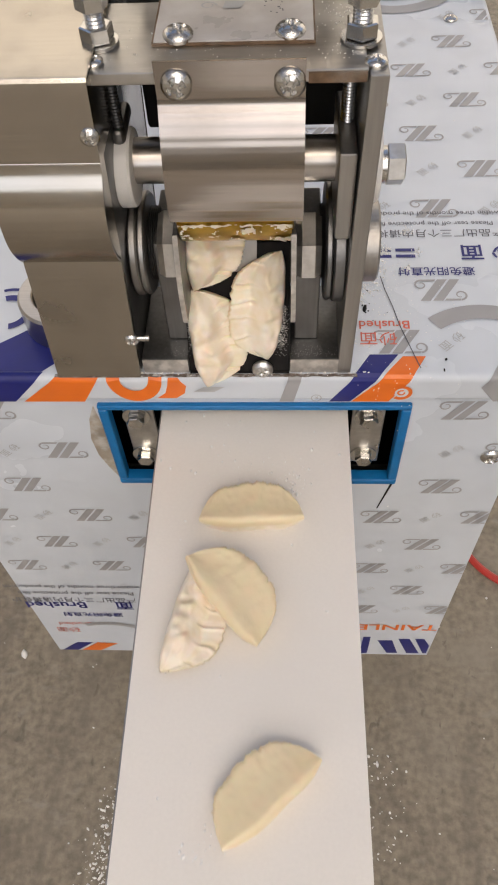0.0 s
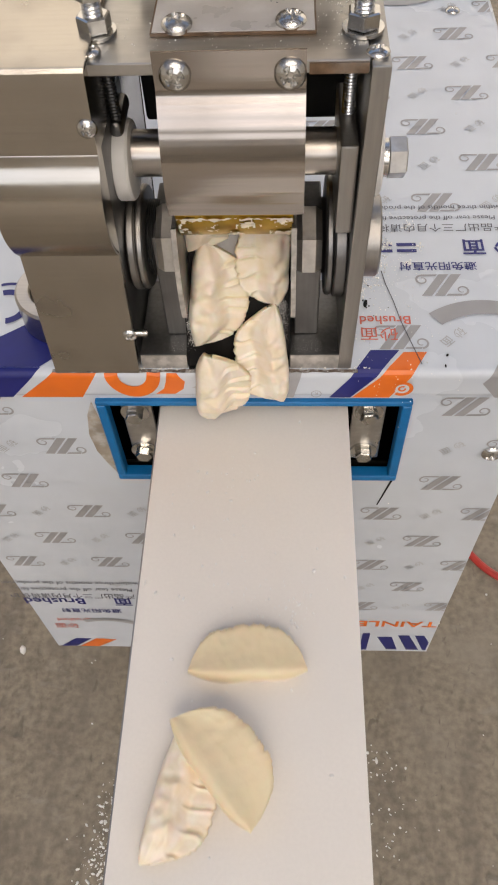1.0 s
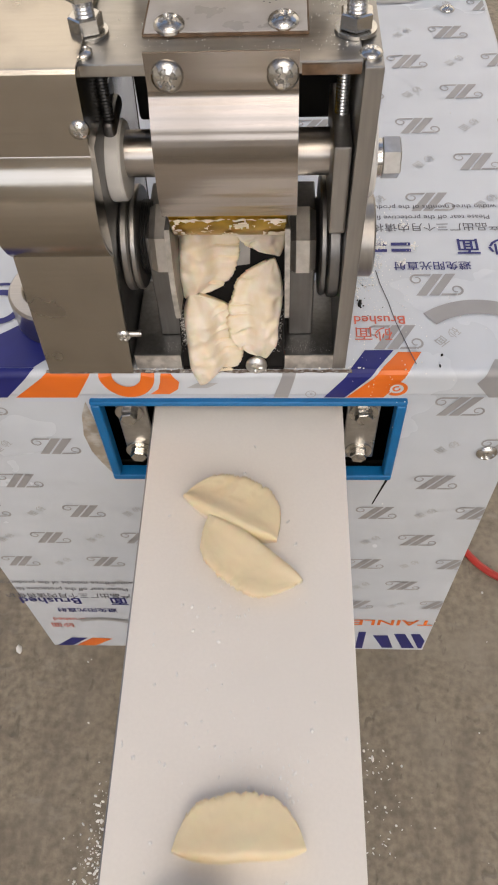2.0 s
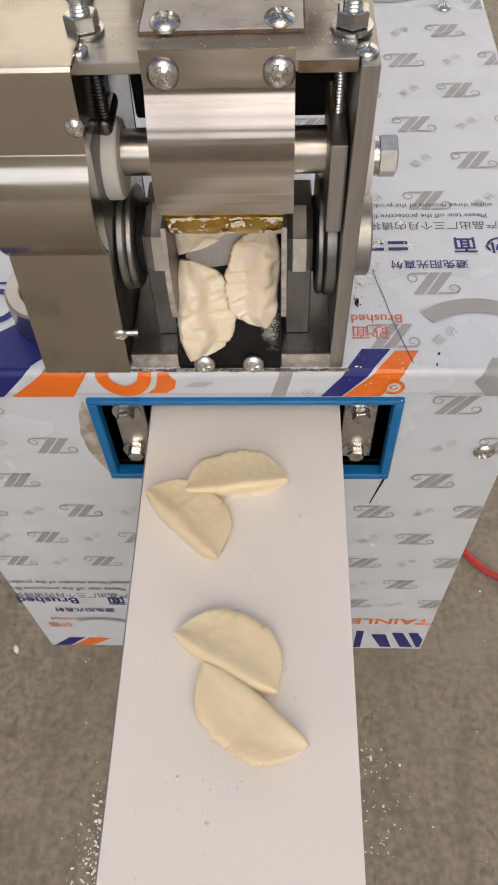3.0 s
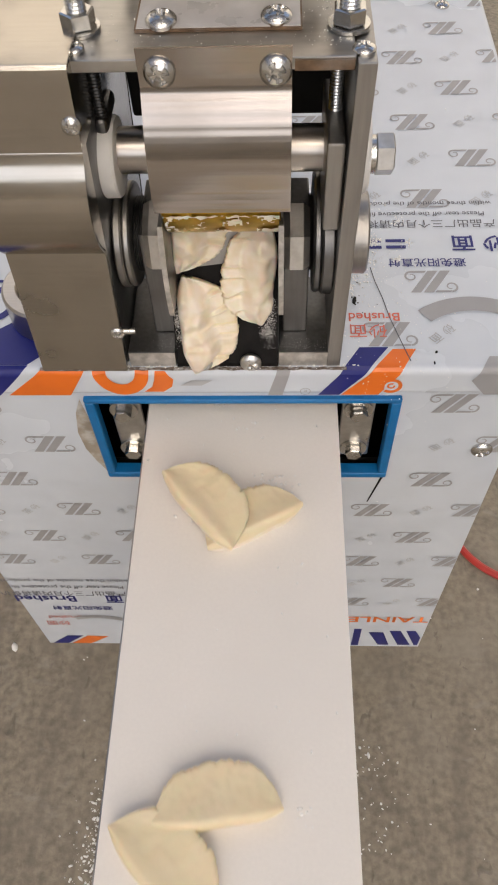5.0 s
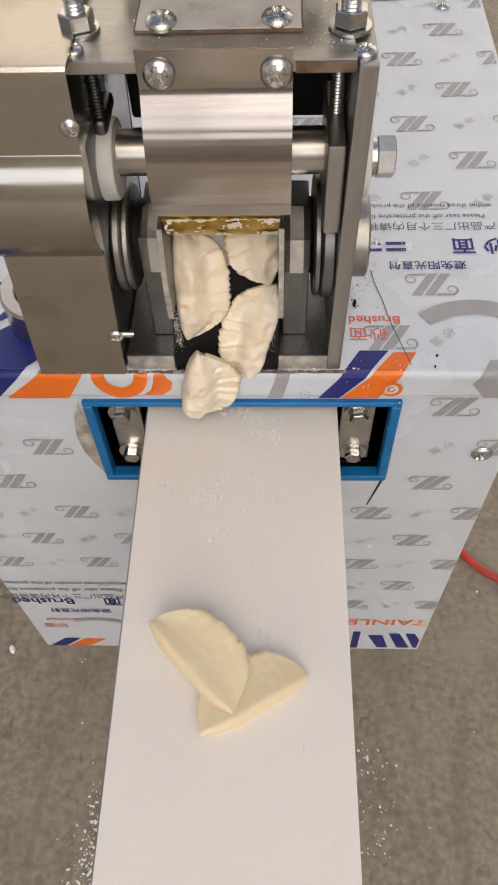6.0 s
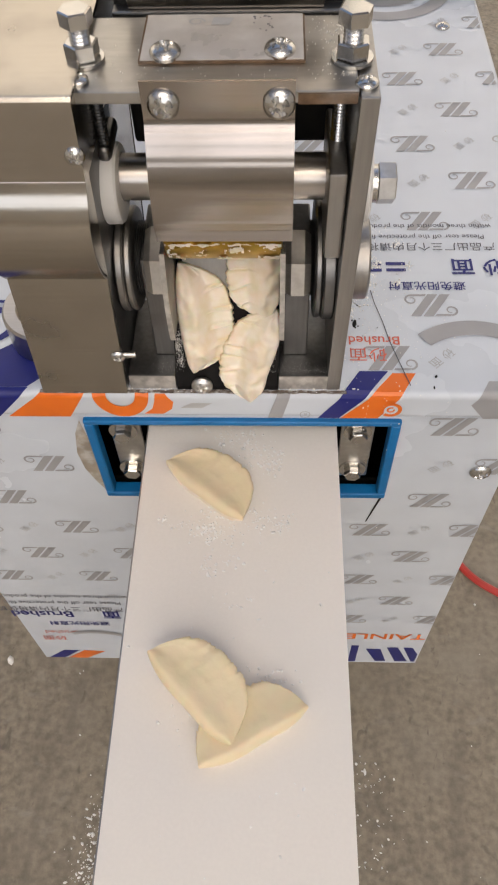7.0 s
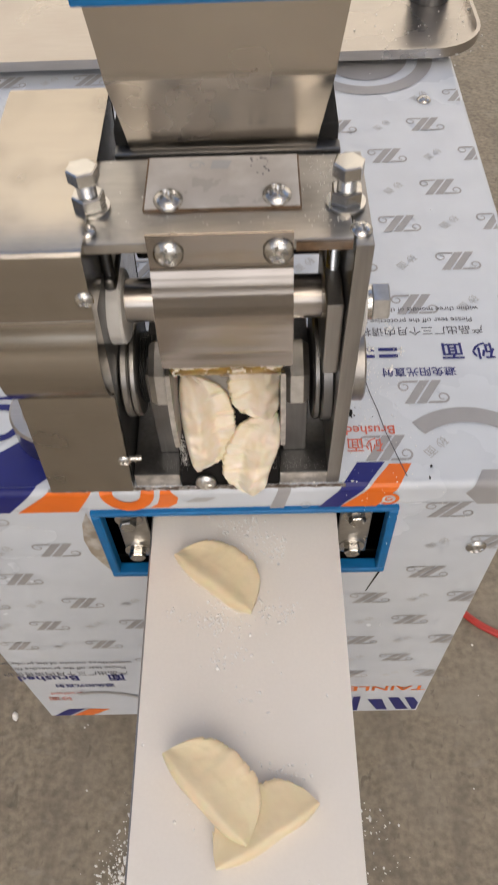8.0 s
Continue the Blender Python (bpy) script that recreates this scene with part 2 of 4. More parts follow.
def pan_screw(at, direction, radius, parent, name="screw", label="", tilt=0.0, recess=0.28, mat=None):
    """A domed cross-recess screw whose head stands out along direction."""
    bm = bmesh.new()
    steps, rings = 28, 9
    h = radius * 0.62
    grid = []
    for j in range(rings + 1):
        f = j / rings
        r = radius * math.sin(min(1, f) * math.pi / 2) if f < 1 else radius
        ring = []
        for i in range(steps):
            a = 2 * math.pi * i / steps
            x, y = r * math.cos(a), r * math.sin(a)
            z = h * math.sqrt(max(0, 1 - (r / radius) ** 2 * 0.92))
            for u, v in ((x, y), (y, x)):
                if abs(u) < radius * 0.13 and abs(v) < radius * 0.52:
                    z -= radius * recess
            ring.append(bm.verts.new((x, y, z)))
        grid.append(ring)
    base = [bm.verts.new((radius * 0.96 * math.cos(2 * math.pi * i / steps), radius * 0.96 * math.sin(2 * math.pi * i / steps), -0.0005)) for i in range(steps)]
    grid.append(base)
    for p, q in zip(grid[1:], grid[2:]):
        for i in range(steps):
            bm.faces.new((p[i], p[(i + 1) % steps], q[(i + 1) % steps], q[i]))
    bmesh.ops.remove_doubles(bm, verts=grid[0], dist=1e-6)
    tip = grid[0][0] if grid[0][0].is_valid else None
    tip = tip or bm.verts.new((0, 0, h - radius * recess))
    for i in range(steps):
        bm.faces.new((tip, grid[1][i], grid[1][(i + 1) % steps]))
    bm.faces.new(base)
    m = Matrix.Translation(at) @ Vector(direction).to_track_quat("Z", "Y").to_matrix().to_4x4() @ pose(0, 0, 0, 0, 0, 25 + tilt)
    bmesh.ops.transform(bm, matrix=m, verts=bm.verts)
    return part(name, bm, mat or CHROME, parent, label)


def thread(x, y, z0, z1, radius, parent, mat, name="threaded_rod", pitch=0.0016):
    """A vertical rod with thread grooves."""
    prof, z, up = [], z0, True
    while z < z1:
        prof.append((z, radius if up else radius * 0.86))
        z, up = z + pitch / 2, not up
    prof.append((z1, radius))
    return part(name, lathe(prof, "z", (x, y, 0), 20), mat, parent)


# ---- floor and the unseen hall added around ----
FLOOR = -0.094
ground = new("floor", mesh("floor", box(-30, 30, -30, 30, FLOOR - 0.3, FLOOR, 0), CONCRETE, False))
tagged(ground, "rough grey-brown concrete workshop floor dusted with flour", "floor", kind="structure")
# unseen walls added: far one for steel to reflect, near one blocks low sky
for nm, dims, high in (("unseen_wall_north", (-6.2, 6.2, 5.2, 5.4), 6.0), ("unseen_wall_east", (6.0, 6.2, -7, 5.2), 4.2), ("unseen_wall_west", (-6.2, -6.0, -7, 5.2), 4.2), ("unseen_wall_south", (-6.2, 6.2, -7.2, -7.0), 2.0)):
    tagged(new(nm, mesh(nm, box(*dims, FLOOR, high, 0), WALL, False)), "unseen plain beige wall added to shape light and reflections", "wall", kind="structure")
# unseen roof panels added with open slots, to band light and reflections; over the low near wall the hall stands open
bm = bmesh.new()
for y0, y1 in ((-0.1, 0.75), (-0.75, -0.35), (-1.35, -0.9), (-2.2, -1.6), (-2.75, -2.6), (-3.6, -3.05), (-4.3, -4.0), (-5.2, -4.6), (-5.8, -5.5), (-7.0, -6.6)):
    box(-6, 6, y0, y1, 4.2, 4.35, 0, bm=bm)
tagged(new("ceiling", mesh("ceiling", bm, ROOF_SLAT, False)), "unseen dark roof slats added to band the reflections, open sky between", "ceiling", kind="structure")

# ---- cabinet with tabletop ----
TOP = 0.4985
cabinet = thing("machine_cabinet", "sheet steel machine cabinet still wrapped in printed protective film", "cabinet", (0, 0.27, FLOOR))
bm = bmesh.new()
OX0, OX1, OZ0, OZ1 = -0.0685, 0.1255, 0.3765, 0.461
xs, zs = (-0.21, OX0, OX1, 0.21), (0.0, OZ0, OZ1, 0.476)
grid = {(i, k, d): bm.verts.new((xs[i], 0.0015 * d, zs[k])) for i in range(4) for k in range(4) for d in (0, 1)}
for i in range(3):
    for k in range(3):
        if (i, k) != (1, 1):
            for d in (0, 1):
                bm.faces.new([grid[i + p, k + q, d] for p, q in ((0, 0), (1, 0), (1, 1), (0, 1))])
rims = [((i, k), (i + 1, k)) for k in (0, 3) for i in range(3)] + [((i, k), (i, k + 1)) for i in (0, 3) for k in range(3)] + [((1, 1), (2, 1)), ((1, 2), (2, 2)), ((1, 1), (1, 2)), ((2, 1), (2, 2))]
for p, q in rims:
    bm.faces.new((grid[(*p, 0)], grid[(*q, 0)], grid[(*q, 1)], grid[(*p, 1)]))
front = part("front_panel", bm, FILM, cabinet, "front panel covered in pale printed film")
part("side_panel", box(-0.21, -0.2085, 0.0016, 0.53, 0, 0.476, 0), FILM, cabinet)
part("side_panel", box(0.2085, 0.21, 0.0016, 0.53, 0, 0.476, 0), FILM, cabinet)
part("back_panel", box(-0.2084, 0.2084, 0.5285, 0.53, 0, 0.476, 0), FILM, cabinet)
part("bottom_panel", box(-0.2084, 0.2084, 0.0016, 0.5284, 0.0, 0.0015, 0), FILM, cabinet)
# black sheets added to stand in for shade inside the cabinet
part("inner_shade_sheet", box(-0.2, 0.2, 0.02, 0.022, 0.05, 0.36, 0), DARK, cabinet)
part("inner_shade_sheet", box(-0.2, 0.2, 0.16, 0.162, 0.05, 0.47, 0), DARK, cabinet)
for x in (-0.17, 0.17):
    for y in (0.12, 0.45):
        part("foot", lathe([(FLOOR, 0.022), (FLOOR + 0.02, 0.024), (FLOOR + 0.02, 0.012), (0.0, 0.012)], "z", (x, y, 0), 20), DARK_OR_SHADED_STEEL, cabinet)
top = part("tabletop", box(-0.236, 0.236, -0.0065, 0.55, 0.4745, TOP, 0.0045, 5), FILM, cabinet, "tabletop covered in pale printed film")


# ---- printed film ----
def printed(name, shapes, plane, mat, parent=None, label="", apart=True, kind=""):
    """Flat print: shapes are outlines in (a, b) on a surface; plane maps them to the world. apart: each shape is its own object."""
    parent = parent or (front if plane is on_front else top)
    made = None
    for group in ([[q] for q in shapes] if apart else [shapes]):
        bm = bmesh.new()
        for i, outline in enumerate(group):
            bm.faces.new([bm.verts.new(plane(a, b, 0.00006 * (i % 5) if not apart else 0)) for a, b in outline])
        made = part(name, bm, mat, parent, label)
        tagged(made, kind=kind)
    return made


def band(name, quads, plane, mat, label="", parent=None):
    """One printed band out of quads that meet edge to edge."""
    bm = bmesh.new()
    for outline in quads:
        bm.faces.new([bm.verts.new(plane(a, b, 0.00035)) for a, b in outline])
    bmesh.ops.remove_doubles(bm, verts=bm.verts, dist=1e-6)
    return part(name, bm, mat, parent or (front if plane is on_front else top), label)


def on_front(a, b, c=0.0):
    return (a, -0.0004 - c, b)


def on_table(a, b, c=0.0):
    return (a, b, TOP + 0.0004 + c)


def on_lip(a, b, c=0.0):
    return (a, -0.0069 - c, b + 0.0012)


def arc_band(ca, cb, r0, r1, a0, a1, squash=1.0, steps=24, shrink=1.0):
    """A ring's stretch as quads; with shrink below 1 it winds inwards."""
    out = []
    for i in range(steps):
        t0, t1 = i / steps, (i + 1) / steps
        q = []
        for t, r in ((t0, r0), (t0, r1), (t1, r1), (t1, r0)):
            a = radians(a0 + (a1 - a0) * t)
            k = 1 + (shrink - 1) * t
            q.append((ca + r * k * math.cos(a), cb + squash * r * k * math.sin(a)))
        out.append(q)
    return out


def emblem(w):
    """Two slanted bars with a curl at either end, round (0, 0)."""
    h = w * 0.68
    s = []
    for o in (-0.14, 0.14):
        s.append([(w * (o - 0.33), -h / 2), (w * (o - 0.105), -h / 2), (w * (o + 0.33), h / 2), (w * (o + 0.105), h / 2)])
    s.append([(-w * 0.44, h * 0.41), (-w * 0.11, h * 0.41), (-w * 0.07, h * 0.5), (-w * 0.42, h * 0.5)])
    s.append([(w * 0.07, -h * 0.5), (w * 0.42, -h * 0.5), (w * 0.44, -h * 0.41), (w * 0.11, -h * 0.41)])
    s += arc_band(-w * 0.42, h * 0.24, h * 0.18, h * 0.26, 90, 470, 1, 16, 0.4)
    s += arc_band(w * 0.44, -h * 0.24, h * 0.18, h * 0.26, -90, 290, 1, 16, 0.4)
    return s


EMBLEM_MESHES = {}


def cut_off(outline, reach, sign):
    """The part of an outline that lies within reach on one side."""
    kept = []
    for (a0, b0), (a1, b1) in zip(outline, outline[1:] + outline[:1]):
        d0, d1 = reach - sign * a0, reach - sign * a1
        if d0 >= 0:
            kept.append((a0, b0))
        if d0 * d1 < 0:
            t = d0 / (d0 - d1)
            kept.append((a0 + (a1 - a0) * t, b0 + (b1 - b0) * t))
    return kept


def stamp(ca, cb, w, plane, limit=0.0):
    """One emblem on the film; all of a surface share one mesh. With a limit it is cut off at that distance from the middle."""
    parent = front if plane is on_front else top
    key = (plane is on_front, w, ca if limit else 0)
    if key not in EMBLEM_MESHES:
        bm = bmesh.new()
        base = Vector(plane(0, 0))
        for i, outline in enumerate(emblem(w)):
            if limit:
                outline = cut_off(outline, limit - abs(ca), 1 if ca > 0 else -1)
                if len(outline) < 3:
                    continue
            bm.faces.new([bm.verts.new(Vector(plane(a, b, 0.00005 * (i % 2))) - base) for a, b in outline])
        EMBLEM_MESHES[key] = mesh("emblem_print", bm, INK_GREY, False)
    ob = new("emblem_print", EMBLEM_MESHES[key])
    ob.parent = parent
    ob.location = plane(ca, cb)
    return ob


def small_print(places, plane, size=0.0082):
    """All faint marks of one surface, as one print."""
    cu = bpy.data.curves.new("small_print", "FONT")
    cu.body, cu.size, cu.align_x, cu.resolution_u = "\u7802 \u9762", 1.0, "CENTER", 2
    tmp = new("small_print", cu)
    bpy.context.view_layer.update()
    me = bpy.data.meshes.new_from_object(tmp.evaluated_get(bpy.context.evaluated_depsgraph_get()))
    bpy.data.objects.remove(tmp)
    verts, faces = [], []
    c, k = math.cos(radians(222)), math.sin(radians(222))
    for ca, cb in places:
        base = len(verts)
        verts += [plane(ca + size * (c * v.co.x - k * (v.co.y - 0.35)), cb + size * (k * v.co.x + c * (v.co.y - 0.35)), 0.00012) for v in me.vertices]
        faces += [[base + i for i in f.vertices] for f in me.polygons]
    out = bpy.data.meshes.new("small_print")
    out.from_pydata(verts, [], faces)
    out.materials.append(INK_PALE)
    ob = new("small_print", out)
    ob.parent = front if plane is on_front else top
    return tagged(ob, kind="stuff")


def writing(text, ca, cb, size, plane, mat, parent, squash=1.0, bold=0.0):
    """Lettering upside down to the viewer: it begins at ca and runs towards lower a."""
    cu = bpy.data.curves.new("writing", "FONT")
    cu.body, cu.size, cu.offset = text, size, bold
    cu.resolution_u = 3
    tmp = new("writing", cu)
    bpy.context.view_layer.update()
    me = bpy.data.meshes.new_from_object(tmp.evaluated_get(bpy.context.evaluated_depsgraph_get()))
    bpy.data.objects.remove(tmp)
    for v in me.vertices:
        v.co = plane(ca - v.co.x, cb - v.co.y * squash, 0.0002)
    me.materials.clear()
    me.materials.append(mat)
    ob = new("writing", me)
    ob.parent = front if plane is on_front else top
    return ob


marks = []
for j in range(-2, 6):
    for k in range(-10, 3):
        a, b = 0.1655 + 0.039 * k, 0.367 - 0.0468 * j
        if (j + k) % 2 or abs(a) > 0.213 or b > 0.465 or b < 0.1 or (OX0 - 0.03 < a < OX1 + 0.022 and b > OZ0 - 0.02) or (a < -0.08 and b < 0.18):
            continue
        stamp(a - 0.001, b - 0.003, 0.0288, on_front, 0.2095 if abs(a) > 0.19 else 0)
        marks.append((a - 0.04, b - 0.003))
small_print([q for q in marks if abs(q[0]) < 0.198 and not (OX0 - 0.018 < q[0] < OX1 + 0.018 and q[1] > OZ0 - 0.018)], on_front)
marks = []
for j in range(0, 9):
    for k in range(-10, 3):
        a, b = 0.157 + 0.0392 * k, 0.152 + 0.0452 * j
        if (j + k) % 2 or abs(a) > 0.238 or (-0.09 < a < 0.08 and b < 0.18) or b > 0.47 or (b > 0.415 and 0.07 < a < 0.225):
            continue
        stamp(a - 0.0025, b - 0.0028, 0.0288, on_table, 0.2315 if abs(a) > 0.21 else 0)
        marks.append((a - 0.0415, b - 0.0028))
marks.append((0.152, 0.022))
small_print([q for q in marks if abs(q[0]) < 0.225], on_table)
stamp(0.15, 0.067, 0.0288, on_table)
stamp(0.12, 0.022, 0.0288, on_table)
band("ring_print", arc_band(0.173, -0.002, 0.043, 0.055, 25, 128), on_table, INK_GREY, "broad grey ring print")
band("ring_print", arc_band(0.15, 0.491, 0.052, 0.066, 180, 360, 1.0, 40), on_table, INK_GREY, "broad grey ring print")
band("ring_print", arc_band(0.15, 0.491, 0.0005, 0.0415, 180, 360, 1.0, 32), on_table, INK_GREY)
# words on the tabletop film
writing("within three months of the production", 0.2, 0.1455, 0.0062, on_table, INK_DARK, cabinet)
writing("Please tear off the protective film", 0.194, 0.1345, 0.0062, on_table, INK_DARK, cabinet)
writing("\u4ea7\u54c1\u51fa\u5382\u4e09\u4e2a\u6708\u5185\u8bf7\u5c06\u4fdd\u62a4\u819c", 0.2, 0.1255, 0.0088, on_table, INK_DARK, cabinet)
writing("\u907f\u514d\u9633\u5149\u76f4\u5c04", 0.175, 0.0875, 0.0085, on_table, INK_BLUE, cabinet, bold=0.00008)
writing("Brushed", 0.128, 0.0395, 0.0098, on_table, INK_RED, cabinet, bold=0.0001)
writing("\u7802\u9762", 0.119, 0.029, 0.012, on_table, INK_RED, cabinet)
bars = []
for x in (0.108, 0.124):
    for a0, b0, a1, b1 in ((0, 0.002, 0.013, 0.005), (0, 0.008, 0.013, 0.011)):
        bars.append([(x + a0, 0.096 + b0), (x + a1, 0.096 + b0), (x + a1, 0.096 + b1), (x + a0, 0.096 + b1)])
printed("bold_print", bars, on_table, INK_BLUE, None, "worn bold dark blue print", False, "stuff")
writing("\u7802 \u9762", 0.2045, 0.1085, 0.0165, on_table, INK_BLUE, cabinet, bold=0.00025)
# words on the front film
writing("within three months of the production", -0.09, 0.18, 0.0085, on_front, INK_DARK, cabinet, 1.3)
writing("Please tear off the protective film", -0.098, 0.165, 0.0085, on_front, INK_DARK, cabinet, 1.3)
writing("\u4ea7\u54c1\u51fa\u5382\u4e09\u4e2a\u6708\u5185\u8bf7\u5c06\u4fdd\u62a4", -0.098, 0.15, 0.0105, on_front, INK_DARK, cabinet, 1.2)
writing("Brushed", -0.15, 0.139, 0.019, on_front, INK_BLUE, cabinet, 1.1, 0.0003)
writing("\u907f\u514d\u9633\u5149\u76f4\u5c04", -0.118, 0.112, 0.0105, on_front, INK_BLUE, cabinet, 1.1, 0.0001)
writing("Brushed", -0.155, 0.086, 0.011, on_front, INK_RED, cabinet, 1.1)
writing("\u7802\u9762", -0.172, 0.07, 0.013, on_front, INK_RED, cabinet, 1.1)
writing("TAINLESS", 0.2085, 0.09, 0.0255, on_front, INK_ORANGE, cabinet, 0.82, 0.0004)
writing("\u9762", -0.103, 0.139, 0.019, on_front, INK_BLUE, cabinet, 1.1, 0.0003)
printed("stripe_print", [[(-0.206, 0.001), (-0.188, 0.001), (-0.166, 0.026), (-0.184, 0.026)], [(0.134, 0.004), (0.142, 0.004), (0.142, 0.055), (0.134, 0.055)],
    [(0.15, 0.045), (0.166, 0.045), (0.176, 0.006), (0.164, 0.006)], [(0.172, 0.05), (0.184, 0.05), (0.2, 0.006), (0.186, 0.006)], [(0.19, 0.05), (0.2, 0.05), (0.208, 0.03), (0.208, 0.006), (0.204, 0.006)]], on_front, INK_BLUE, None, "dark blue slanted print")
printed("stripe_print", [[(-0.184, 0.001), (-0.162, 0.001), (-0.138, 0.024), (-0.161, 0.026)]], on_front, INK_ORANGE)
band("ring_print", arc_band(-0.14, 0.03, 0.05, 0.058, 40, 115), on_front, INK_GREY)
# prints that run over the rounded front edge
EDGE, ARC = 0.0045, 0.0045 * math.pi / 2


def wrapped(a, d, c=0.0):
    """A place on the film d metres past the start of the rounded edge; below 0 it lies on the tabletop."""
    o = 0.0004 + c
    if d < 0:
        return (a, -0.002 - d, TOP + o)
    if d < ARC:
        t = d / EDGE
        return (a, -0.002 - (EDGE + o) * math.sin(t), TOP - EDGE + (EDGE + o) * math.cos(t))
    return (a, -0.0065 - o, TOP - EDGE - (d - ARC))


def stripe(mat, d0, l0, r0, d1, l1, r1, label=""):
    """A slanted printed stripe from d0 on the table over the edge down to d1."""
    bm = bmesh.new()
    rows, n = [], 16
    for i in range(n + 1):
        t = i / n
        d = d0 + (d1 - d0) * t
        rows.append([bm.verts.new(wrapped(l0 + (l1 - l0) * t, d)), bm.verts.new(wrapped(r0 + (r1 - r0) * t, d))])
    for p, q in zip(rows, rows[1:]):
        bm.faces.new((p[0], p[1], q[1], q[0]))
    return part("stripe_print", bm, mat, top, label)


LOW = 0.0255
stripe(INK_BLUE, -0.0135, 0.101, 0.1185, LOW, 0.0765, 0.0895, "dark blue slanted stripe")
stripe(INK_ORANGE, -0.012, 0.121, 0.135, LOW, 0.0905, 0.1135, "orange slanted stripe")
stripe(INK_ORANGE, -0.003, -0.086, -0.062, LOW, -0.117, -0.078, "orange slanted stripe")
stripe(INK_BLUE, 0.0, -0.236, -0.1, LOW, -0.236, -0.1225, "dark blue slanted stripe")
stripe(INK_GREY, 0.002, 0.0515, 0.0595, LOW, 0.0455, 0.0545, "grey slanted stripe")
stripe(INK_ORANGE, 0.0035, -0.0225, -0.0165, 0.01, -0.0235, -0.0118)
stripe(INK_ORANGE, 0.01, -0.0235, -0.0118, 0.017, -0.0255, -0.0133)
stripe(INK_ORANGE, 0.017, -0.0255, -0.0133, 0.022, -0.031, -0.019)
stripe(INK_PALE, 0.011, -0.001, 0.012, 0.016, -0.008, 0.005)
stripe(INK_GREY, -0.006, 0.178, 0.236, 0.012, 0.168, 0.236)
stripe(INK_GREY, 0.012, 0.168, 0.236, LOW, 0.178, 0.236)
band("ring_print", arc_band(-0.0435, -0.003, 0.009, 0.0172, 180, 360, 1.25), lambda a, b, c=0.0: wrapped(a, -b, c), INK_ORANGE, parent=top)
band("ring_print", arc_band(0.1205, -0.0162, 0.0003, 0.0048, 0, 360, 1.0, 28), lambda a, b, c=0.0: wrapped(a, -b, c + 0.00008), FILM, parent=top)
band("ring_print", arc_band(0.1205, -0.0162, 0.0044, 0.0069, 230, 560, 1.0, 36, 0.92), lambda a, b, c=0.0: wrapped(a, -b, c + 0.00016), INK_ORANGE, parent=top)
band("ring_print", arc_band(0.1205, -0.0162, 0.0015, 0.0029, 60, 380, 1.0, 28, 0.8), lambda a, b, c=0.0: wrapped(a, -b, c + 0.00024), INK_ORANGE, parent=top)
band("ring_print", arc_band(0.0685, -0.0215, 0.0028, 0.0033, 0, 360), lambda a, b, c=0.0: wrapped(a, -b, c), INK_GREY, parent=top)
writing("R", 0.0697, -0.0201, 0.0036, lambda a, b, c=0.0: wrapped(a, -b, c), INK_GREY, cabinet)
printed("stripe_print", [[(-0.135, -0.0018), (-0.101, -0.0018), (-0.086, 0.012), (-0.09, 0.035), (-0.106, 0.041), (-0.122, 0.029), (-0.135, 0.02)]], on_table, INK_BLUE, None, "dark blue slanted print")
band("ring_print", arc_band(-0.132, 0.049, 0.0105, 0.0155, -80, 110, 1.0, 24), on_table, INK_BLUE)
band("ring_print", arc_band(-0.132, 0.049, 0.0195, 0.022, 60, 110, 1.0, 12), on_table, INK_BLUE)

pan_screw((0.193, -0.0002, 0.405), (0, -1, 0), 0.0075, cabinet, label="chrome cross-head screw")
pan_screw((0.198, 0.413, TOP), (0, 0, 1), 0.0065, cabinet)
# blue rubber trim round the outlet, with the brackets inside
TX0, TX1, TZ0, TZ1 = -0.0735, 0.1305, 0.3715, 0.466
for x0, x1, z0, z1 in ((TX0, TX1, TZ1 - 0.0045, TZ1), (TX0, TX1, TZ0, TZ0 + 0.0062), (TX0, TX0 + 0.0065, TZ0 + 0.0063, TZ1 - 0.0046), (TX1 - 0.0065, TX1, TZ0 + 0.0063, TZ1 - 0.0046)):
    part("edge_trim", box(x0, x1, -0.0038, 0.006, z0, z1, 0.0015, 3), BLUE, cabinet, "blue rubber edge trim")
for x0, x1, bx in ((-0.0605, -0.0395, -0.0515), (0.094, 0.116, 0.105)):
    bracket = part("bracket", box(x0, x1, 0.006, 0.009, 0.388, 0.456, 0.001), NUT, cabinet, "milled steel bracket")
    for bz in (0.4435, 0.398):
        part("washer", lathe([(0.0045, 0.0095), (0.006, 0.0095)], "y", (bx, 0, bz), 28), CHROME, cabinet)
        part("bolt", hexagon(-0.0015, 0.0045, 0.0104, "y", (bx, 0, bz), 0.2 + bz * 7, 0.3), CHROME, cabinet, "zinc hexagon bolt")
printed("stain", [[(-0.0765, 0.463), (-0.082, 0.448), (-0.0855, 0.425), (-0.084, 0.405), (-0.079, 0.388), (-0.0742, 0.376), (-0.0742, 0.41), (-0.0742, 0.44)]], on_front, GRIME, None, "brown grease smear")
printed("slit", [[(0.1295, 0.369), (0.1215, 0.331), (0.1205, 0.331), (0.1275, 0.369)]], on_front, DARK)
hair = [(0.112, 0.08), (0.114, 0.068), (0.118, 0.052), (0.121, 0.036), (0.127, 0.014), (0.131, 0.0)]
printed("scratch", [[(a - 0.0003, b), (a + 0.0003, b), (c + 0.0003, d), (c - 0.0003, d)] for (a, b), (c, d) in zip(hair, hair[1:])], lambda a, b, c: (a, b, TOP + 0.0008), INK_DARK, top, "", False)

